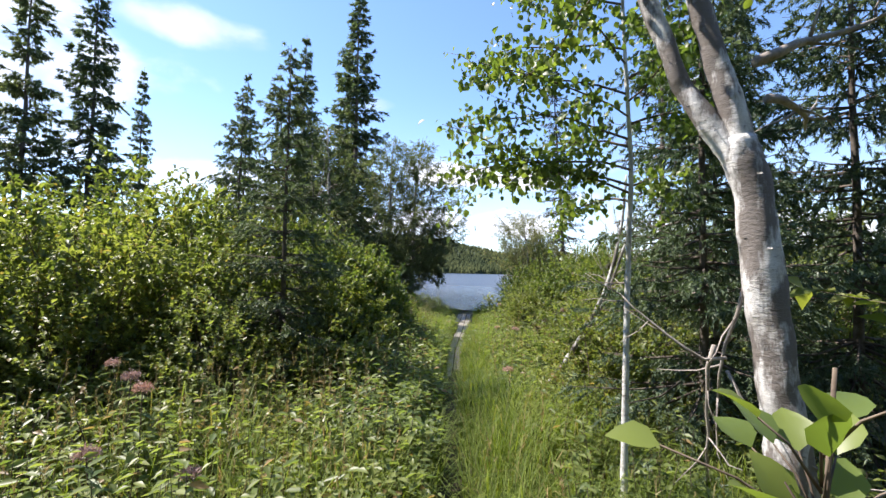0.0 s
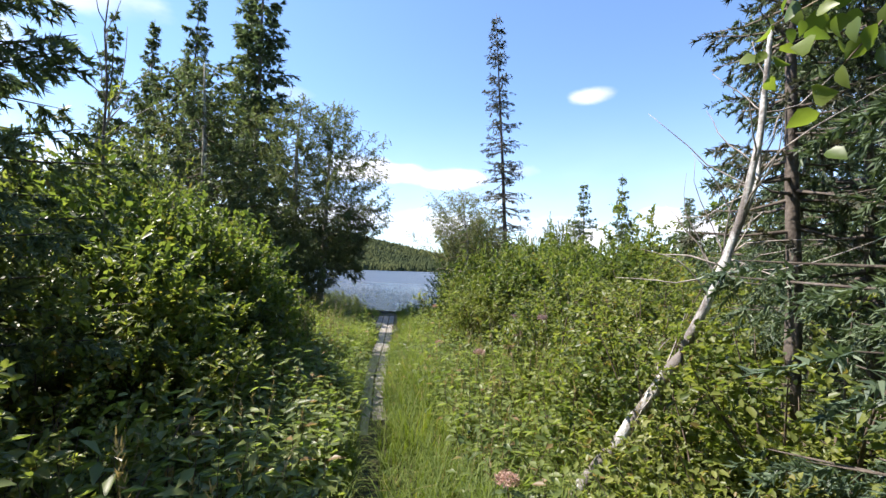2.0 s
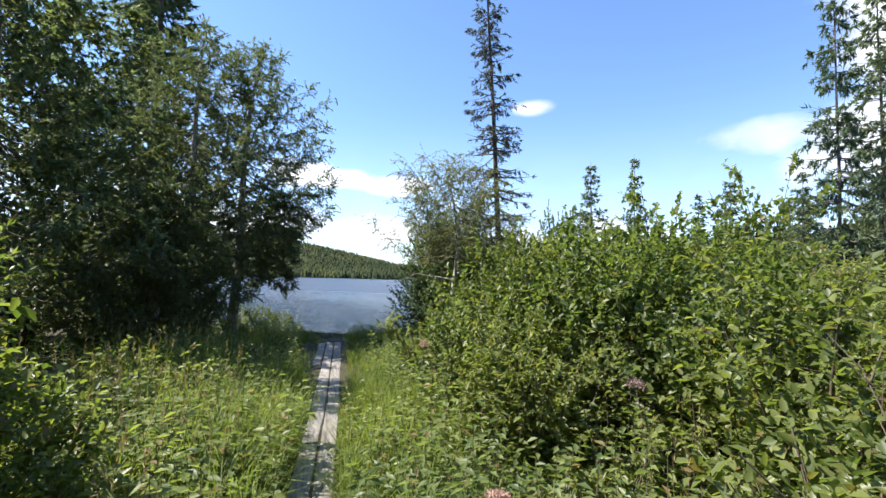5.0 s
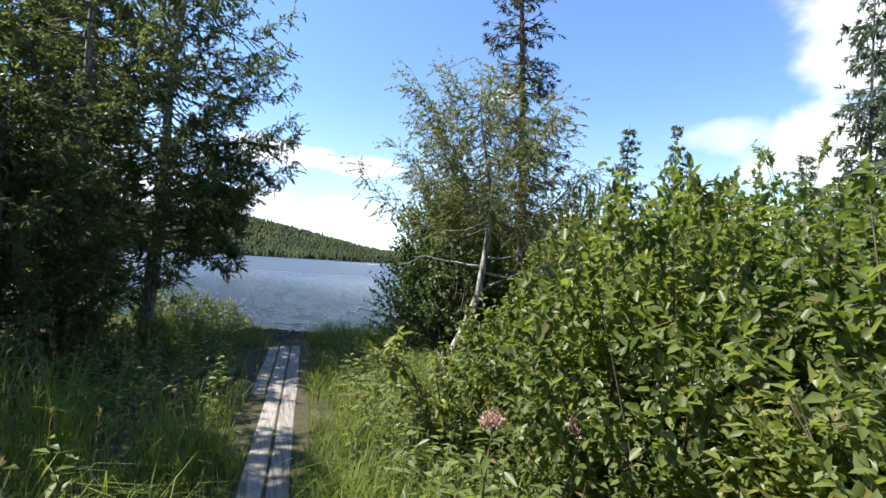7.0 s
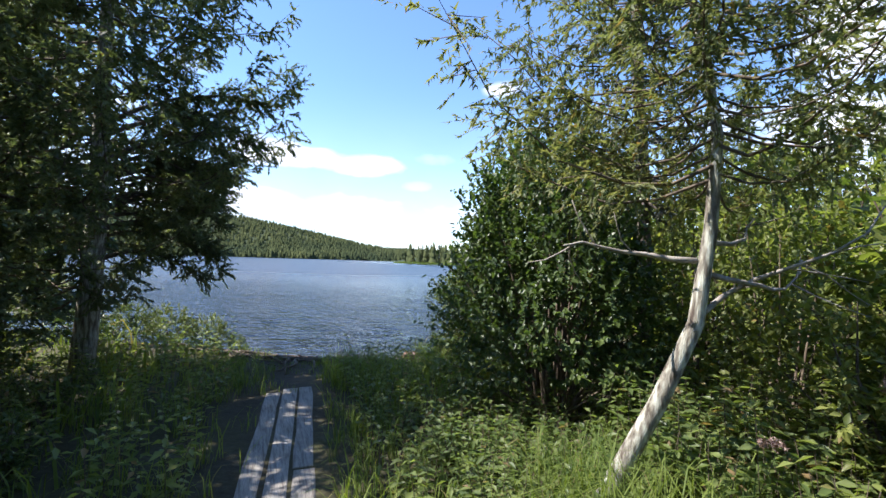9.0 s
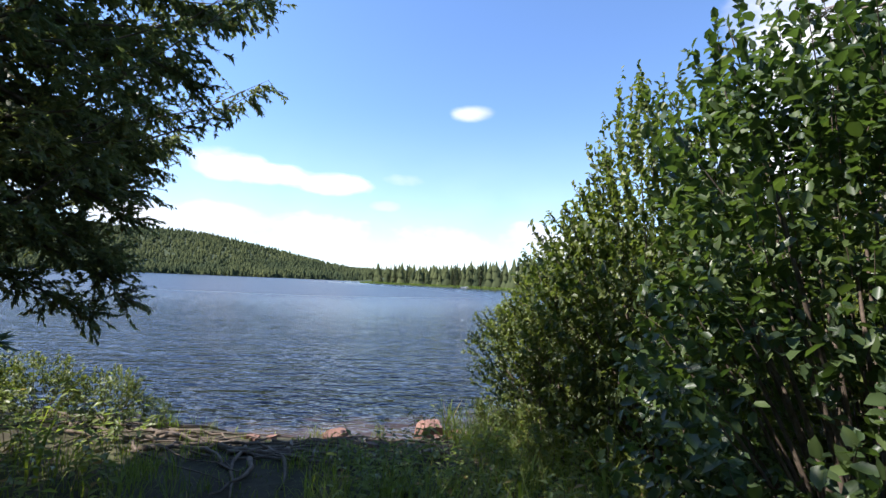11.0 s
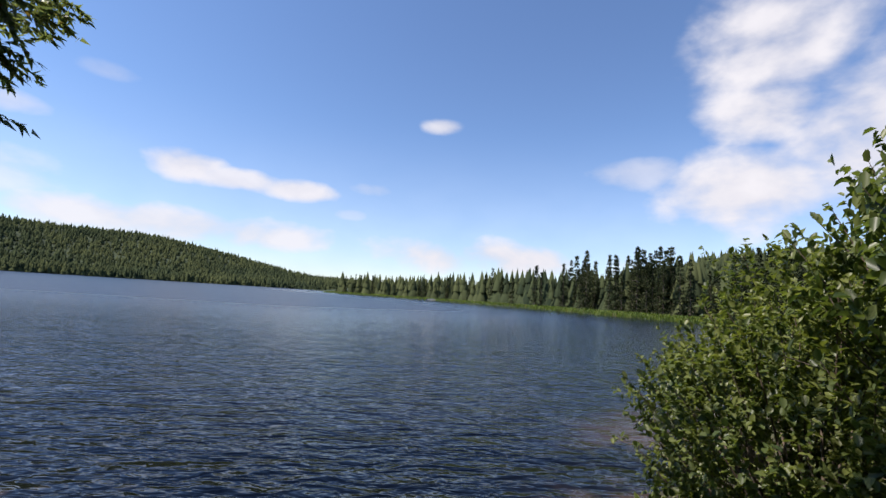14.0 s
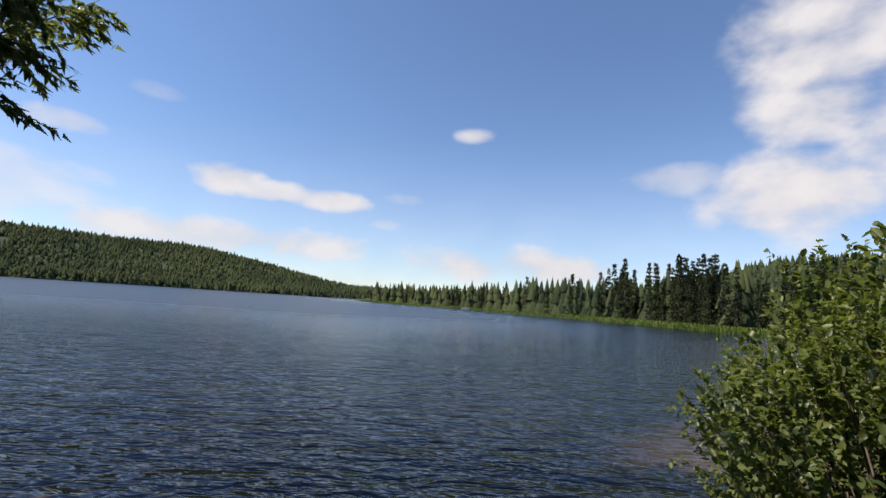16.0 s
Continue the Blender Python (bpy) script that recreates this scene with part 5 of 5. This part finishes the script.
def build_herbs():
    rng = np.random.default_rng(53)
    st, lf = Acc(), Acc()

    def herbs(n, x0, x1, y0, y1, hmin, hmax, keep, leaves, ll):
        x, y = rng.uniform(x0, x1, n), rng.uniform(y0, y1, n)
        m = keep(x, y)
        x, y = x[m], y[m]
        z = ground_height(x, y)
        k = len(x)
        h = rng.uniform(hmin, hmax, k)
        lean = rng.normal(0, 0.10, (k, 2))
        base = np.stack([x, y, z], -1)
        tip = base + np.stack([lean[:, 0], lean[:, 1], h], -1)
        w = 0.0035
        s = np.array([[w, 0, 0], [-w / 2, w * 0.87, 0], [-w / 2, -w * 0.87, 0]])
        v = np.concatenate([base[:, None] + s[None], tip[:, None] + s[None] * 0.4], 1)
        t = np.array([[0, 1, 4], [0, 4, 3], [1, 2, 5], [1, 5, 4], [2, 0, 3], [2, 3, 5]])
        st.add(v.reshape(-1, 3), (np.arange(k)[:, None, None] * 6 + t[None]).reshape(-1, 3))
        u = np.tile(np.linspace(0.25, 1.0, leaves), (k, 1)) + rng.normal(0, 0.02, (k, leaves))
        P = base[:, None] + (tip - base)[:, None] * u[..., None]
        a = rng.uniform(0, 6.28, (k, 1)) + np.arange(leaves)[None] * 2.4
        D = np.stack([np.cos(a), np.sin(a), rng.uniform(-0.35, 0.45, (k, leaves))], -1)
        sz = (ll * (1.15 - 0.5 * u) * rng.uniform(0.7, 1.25, (k, leaves))).reshape(-1)
        lf.add(*blades(P.reshape(-1, 3), D.reshape(-1, 3), np.array([0, 0, 1.0]) + rng.normal(0, 0.3, (k * leaves, 3)), sz, sz * 0.42, 0.12, 0.2))

    herbs(1500, -6.0, 0.45, 1.2, 7.5, 0.4, 0.85, lambda x, y: (x < 0.42) & ~((x > -0.6) & (y < 2.0)), 15, 0.11)
    herbs(420, -1.0, 0.55, 4.8, 8.6, 0.5, 0.95, lambda x, y: x < 0.55, 18, 0.13)
    herbs(420, 0.1, 0.95, 2.6, 9.4, 0.3, 0.62, lambda x, y: off_path(x, y) > 0.16, 16, 0.11)
    herbs(300, 1.7, 2.6, 4.5, 8.5, 0.3, 0.65, lambda x, y: x > 1.75, 16, 0.11)
    herbs(500, -6.0, -0.5, -1.0, 2.0, 0.3, 0.7, lambda x, y: x < -0.3, 13, 0.10)
    herbs(900, -1.2, 0.95, 7.0, 12.5, 0.3, 0.75, lambda x, y: off_path(x, y) > 0.45, 14, 0.10)
    herbs(1500, 1.7, 4.5, 5.5, 13.6, 0.35, 0.8, lambda x, y: (off_path(x, y) > 0.65), 15, 0.10)
    herbs(500, 1.55, 4.0, 0.8, 5.6, 0.3, 0.7, lambda x, y: (off_path(x, y) > 0.7), 13, 0.10)
    herbs(1300, 2.9, 5.4, 12.2, 15.4, 0.35, 0.75, lambda x, y: (off_path(x, y) > 1.3) & (x > 3.1 + 0.25 * (y - 12.2)), 17, 0.11)
    herbs(500, 2.6, 3.6, 13.0, 15.8, 0.2, 0.45, lambda x, y: off_path(x, y) > 0.9, 14, 0.08)
    herbs(420, -2.6, 1.3, 14.2, 20.3, 0.2, 0.6, lambda x, y: (off_path(x, y) > 0.4) & (lake_distance(x, y) > 0.8), 14, 0.10)
    herbs(500, 0.2, 1.25, 7.8, 11.6, 0.3, 0.6, lambda x, y: (off_path(x, y) > 0.24) & (x < walk_x(y)), 15, 0.13)
    herbs(350, 1.4, 2.3, 7.6, 12.0, 0.25, 0.5, lambda x, y: off_path(x, y) > 0.3, 13, 0.1)
    herbs(700, 0.15, 0.85, 3.4, 8.0, 0.35, 0.68, lambda x, y: off_path(x, y) > 0.2, 17, 0.12)
    herbs(500, 2.2, 4.4, 14.0, 19.0, 0.15, 0.45, lambda x, y: (off_path(x, y) > 0.5) & (lake_distance(x, y) > 0.8), 12, 0.09)
    herbs(1200, -9, 10, 5, 14, 0.4, 0.9, lambda x, y: off_path(x, y) > 2.0, 12, 0.10)
    ob = tagged(new("undergrowth", lf.mesh("undergrowth", L_HERB)), "waist-high leafy meadow herbs", "undergrowth", kind="stuff")
    tagged(new("undergrowth_stems", st.mesh("stems", M_TWIG)), "thin brown stems of meadow herbs", "undergrowth", kind="stuff")


def build_flowers():
    rng = np.random.default_rng(55)
    variants = []
    for k in range(3):
        h = 0.9
        stem = bent(rng, (0, 0, -0.03), (0, 0, 1), h, 7, 0.04)
        st = Acc().add(*tube(stem, np.linspace(0.006, 0.0035, 7), 5)).mesh("stem", M_TWIG)
        P, D = [], []
        for u in np.linspace(0.15, 0.93, 10):
            a0 = rng.uniform(0, 6.28)
            for q in range(3):
                a = a0 + q * 2.1
                P.append(along(stem, u)[0]), D.append((math.cos(a), math.sin(a), rng.uniform(-0.1, 0.35)))
        lf = Acc().add(*full_leaves(np.array(P), np.array(D), np.array([[0, 0, 1.0]]) + rng.normal(0, 0.2, (len(P), 3)), rng.uniform(0.08, 0.13, len(P)), 0.035)).mesh("leaves", L_HERB)
        n = 420
        top = stem[-1]
        r = 0.055 * np.sqrt(rng.uniform(0, 1, n))
        a = rng.uniform(0, 6.28, n)
        c = top + np.stack([r * np.cos(a), r * np.sin(a), 0.03 - 6 * r * r + rng.normal(0, 0.012, n)], -1)
        fl = Acc().add(*blades(c, rng.normal(0, 0.6, (n, 3)) + np.array([0, 0, 0.8]), rng.normal(0, 1, (n, 3)), 0.016, 0.008)).mesh("flower head", L_PINK)
        variants.append((st, lf, fl))
    spots = [(2.62, 11.69, 0.92), (2.42, 11.78, 0.85), (3.2, 8.3, 1.0), (2.95, 8.1, 0.85), (3.4, 7.6, 0.95), (2.55, 7.7, 0.75), (2.0, 7.2, 0.8), (-0.9, 3.2, 0.85), (-1.2, 3.5, 0.9), (-0.75, 2.7, 0.75), (-0.35, 2.6, 0.6), (-1.6, 4.1, 0.85),
             (-0.2, 8.0, 0.8), (4.0, 13.6, 0.85), (4.35, 13.5, 0.8), (4.5, 13.9, 0.9), (3.9, 14.0, 0.65), (3.6, 13.3, 0.6), (4.9, 14.2, 0.95), (3.9, 10.6, 1.0), (3.4, 9.7, 0.9), (2.2, 9.0, 0.6), (1.75, 5.3, 0.6), (3.6, 11.2, 1.05)]
    for i, (x, y, h) in enumerate(spots):
        z = float(ground_height(np.array([x]), np.array([y]))[0])
        put_tree("wildflower", variants[i % 3], (("stem", "leaves", "flower_head"), ("", "", "dusty pink flower cluster")), "wildflower", "pink wildflowers in the meadow",
                 pose(x, y, z, 0, 0, 77 * i) @ Matrix.Diagonal((1, 1, h / 0.9, 1)), "tall wildflower with dusty pink flower cluster")
    # hazel shoot with large leaves close to the path
    ob = thing("hazel_shoot", "hazel shoot with large bright green leaves", "shrub", at=(1.42, 1.02, 0))
    stems = Acc()
    ends = [(-0.17, 0.05, 1.36), (-0.05, 0.0, 1.42), (-0.05, -0.03, 1.30), (0.02, -0.04, 1.38), (0.06, -0.08, 1.35), (0.07, -0.10, 1.47), (0.0, -0.05, 1.43), (0.0, -0.03, 1.28), (0.08, -0.02, 1.25), (-0.1, 0.06, 1.2), (0.12, 0.05, 1.4)]
    ends += [(rng.uniform(-0.02, 0.18), rng.uniform(-0.12, 0.1), rng.uniform(1.15, 1.38)) for _ in range(14)]
    stems.add(*tube(np.array([(0, 0, -0.05), (0.01, 0.0, 0.5), (0.03, -0.01, 1.0), (0.03, -0.02, 1.3), (0.04, -0.03, 1.5)]), np.array([0.008, 0.007, 0.005, 0.004, 0.003]), 6))
    for i, e in enumerate(ends):
        e = np.array(e)
        s0 = np.array([0.03, -0.015, e[2] - 0.1])
        stems.add(*tube(np.stack([s0, (s0 + e) / 2 + np.array([0, 0, 0.015]), e]), np.array([0.003, 0.002, 0.0015]), 4))
        d = unit(e - s0) + np.array([0, 0, -0.25])
        me = Acc().add(*full_leaves(e[None], d[None], np.array([[-0.2, -0.3, 1.0]]) + rng.normal(0, 0.25, (1, 3)), rng.uniform(0.07, 0.095), 0.066)).mesh("leaf", L_BIRCH, True)
        part("leaf", me, ob)
    part("stemwork", stems.mesh("stems", M_TWIG), ob)


build_boardwalk()
build_shore()
build_grass()
build_herbs()
build_flowers()


# ---- far shore ----
def far_tree(rng, n_tier, k, spread=0.22):
    """A rough spruce one unit high: ragged tiers on a stem."""
    v, f = [(0, 0, 0), (0, 0, 1)], []
    for t in range(n_tier):
        z0 = 0.06 + 0.86 * t / n_tier
        r = spread * (1 - z0) ** 0.85 + 0.012
        z1 = min(1.0, z0 + 1.7 / n_tier)
        b = len(v)
        for j in range(k):
            a = (j + 0.5 * (t % 2) + rng.uniform(-0.2, 0.2)) * 2 * math.pi / k
            rr = r * rng.uniform(0.6, 1.2)
            v.append((rr * math.cos(a), rr * math.sin(a), z0 + rng.uniform(-0.03, 0.03)))
        v.append((0, 0, z1))
        c = len(v) - 1
        for j in range(k):
            f.append((b + j, b + (j + 1) % k, c))
    return np.array(v), np.array(f)


def build_far():
    rng = np.random.default_rng(61)
    protos = [far_tree(rng, 3, 5, s) for s in (0.2, 0.24, 0.4, 0.46)]
    acc = Acc()

    def plant(x, y, h, kind):
        z = ground_height(x, y)
        for i in range(len(x)):
            v, f = protos[kind[i]]
            s = h[i]
            a = rng.uniform(0, 6.28)
            c, sn = math.cos(a), math.sin(a)
            w = np.stack([v[:, 0] * c - v[:, 1] * sn, v[:, 0] * sn + v[:, 1] * c, v[:, 2]], -1) * s
            acc.add(w + np.array([x[i], y[i], z[i] - 0.3]), f)

    def region(n, az0, az1, r0, r1, hmin, hmax, dmin=2.0, conifer=0.6):
        az = np.radians(rng.uniform(az0, az1, n))
        r = r0 + (r1 - r0) * rng.uniform(0, 1, n) ** 1.3
        x, y = 2 + r * np.sin(az), 18 + r * np.cos(az)
        m = lake_distance(x, y) > dmin
        x, y = x[m], y[m]
        kind = np.where(rng.random(len(x)) < conifer, rng.integers(0, 2, len(x)), rng.integers(2, 4, len(x)))
        plant(x, y, rng.uniform(hmin, hmax, len(x)) * np.where(kind > 1, 0.8, 1.0), kind)

    region(9500, -30, 22, 630, 1060, 6, 13, 3, 0.3)
    region(900, -32, 18, 640, 690, 9, 16, 2, 0.75)
    region(3000, 46, 84, 160, 640, 9, 16, 3, 0.5)
    region(2000, 14, 60, 100, 330, 8, 14, 7, 1.0)
    region(700, -80, -24, 60, 400, 8, 14, 6, 0.6)
    region(500, 84, 150, 40, 200, 8, 14, 6, 0.6)
    region(600, 150, 280, 24, 120, 8, 14, 6, 0.6)
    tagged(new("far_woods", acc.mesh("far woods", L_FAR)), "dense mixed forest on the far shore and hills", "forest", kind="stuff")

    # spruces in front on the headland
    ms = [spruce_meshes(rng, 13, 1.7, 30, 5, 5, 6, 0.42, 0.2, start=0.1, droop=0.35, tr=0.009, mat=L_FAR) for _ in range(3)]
    edge = np.array([(79, 297), (97, 205), (94, 124), (86, 89), (81, 71), (74, 52), (60, 38)])
    for i in range(160):
        u = rng.uniform(0, 1) ** 0.8 * 5.6
        k = int(u)
        p = edge[k] + (edge[k + 1] - edge[k]) * (u - k)
        x, y = p[0] + rng.uniform(4, 16), p[1] + rng.uniform(-3, 6)
        if lake_distance(np.array([x]), np.array([y]))[0] < 3:
            continue
        s = rng.uniform(0.75, 1.35) * (0.7 if u < 1.6 else 0.78 if u > 3.6 else 0.95)
        z = float(ground_height(np.array([x]), np.array([y]))[0])
        put_tree("spruce", ms[i % 3], SPRUCE_PARTS, "spruce tree", "spruces on the headland", pose(x, y, z - 0.2, 0, 0, 37 * i) @ Matrix.Diagonal((s * 0.95, s * 0.95, s, 1)), "dark spruce on the far headland")
    # reeds along the headland
    n = 9000
    u = rng.uniform(0, 1, n) * 5.9
    k = u.astype(int)
    p = edge[k] + (edge[k + 1] - edge[k]) * (u - k)[:, None]
    out = rng.uniform(-1.0, 5.0, n)
    p = np.stack([p[:, 0] + out, p[:, 1] + rng.uniform(-1, 1, n), np.full(n, WATER_Z)], -1)
    p[:, 2] = np.maximum(ground_height(p[:, 0], p[:, 1]), WATER_Z - 0.1)
    reeds = Acc().add(*blade_mesh(rng, p, rng.uniform(0.5, 1.1, n), rng.uniform(0.1, 0.25, n), rng.uniform(0.1, 0.6, n)))
    tagged(new("reeds", reeds.mesh("reeds", L_GRASS)), "strip of yellow-green reeds along the far shore", "reeds", kind="stuff")
    # a small white boat at the far shore
    ob = thing("rowing_boat", "small white boat lying at the far shore", "boat", at=(95.0, 187.0, WATER_Z))
    bm = bmesh.new()
    secs = []
    for i in range(9):
        q = i / 8
        w = 0.75 * (1 - (2 * q - 0.9) ** 2 * 0.8) if q > 0.1 else 0.6
        w = max(w, 0.05)
        secs.append([bm.verts.new(c) for c in ((-2.2 + 4.4 * q, -w, 0.6 + 0.25 * q), (-2.2 + 4.4 * q, -w * 0.7, 0.0), (-2.2 + 4.4 * q, w * 0.7, 0.0), (-2.2 + 4.4 * q, w, 0.6 + 0.25 * q))])
    for a, b in zip(secs, secs[1:]):
        for j in range(3):
            bm.faces.new((a[j], a[j + 1], b[j + 1], b[j]))
    bm.faces.new(secs[0])
    bm.faces.new(secs[-1])
    bmesh.ops.solidify(bm, geom=bm.faces[:], thickness=0.05)
    me = bpy.data.meshes.new("hull")
    bm.to_mesh(me)
    bm.free()
    me.materials.append(M_WHITE)
    part("hull", me, ob)
    bm = bmesh.new()
    for q in (-0.9, 0.5):
        bmesh.ops.create_cube(bm, size=1, matrix=Matrix.Translation((q, 0, 0.5)) @ Matrix.Diagonal((0.3, 1.3, 0.04, 1)))
    me = bpy.data.meshes.new("thwarts")
    bm.to_mesh(me)
    bm.free()
    me.materials.append(M_PLANK)
    part("thwarts", me, ob)


build_far()
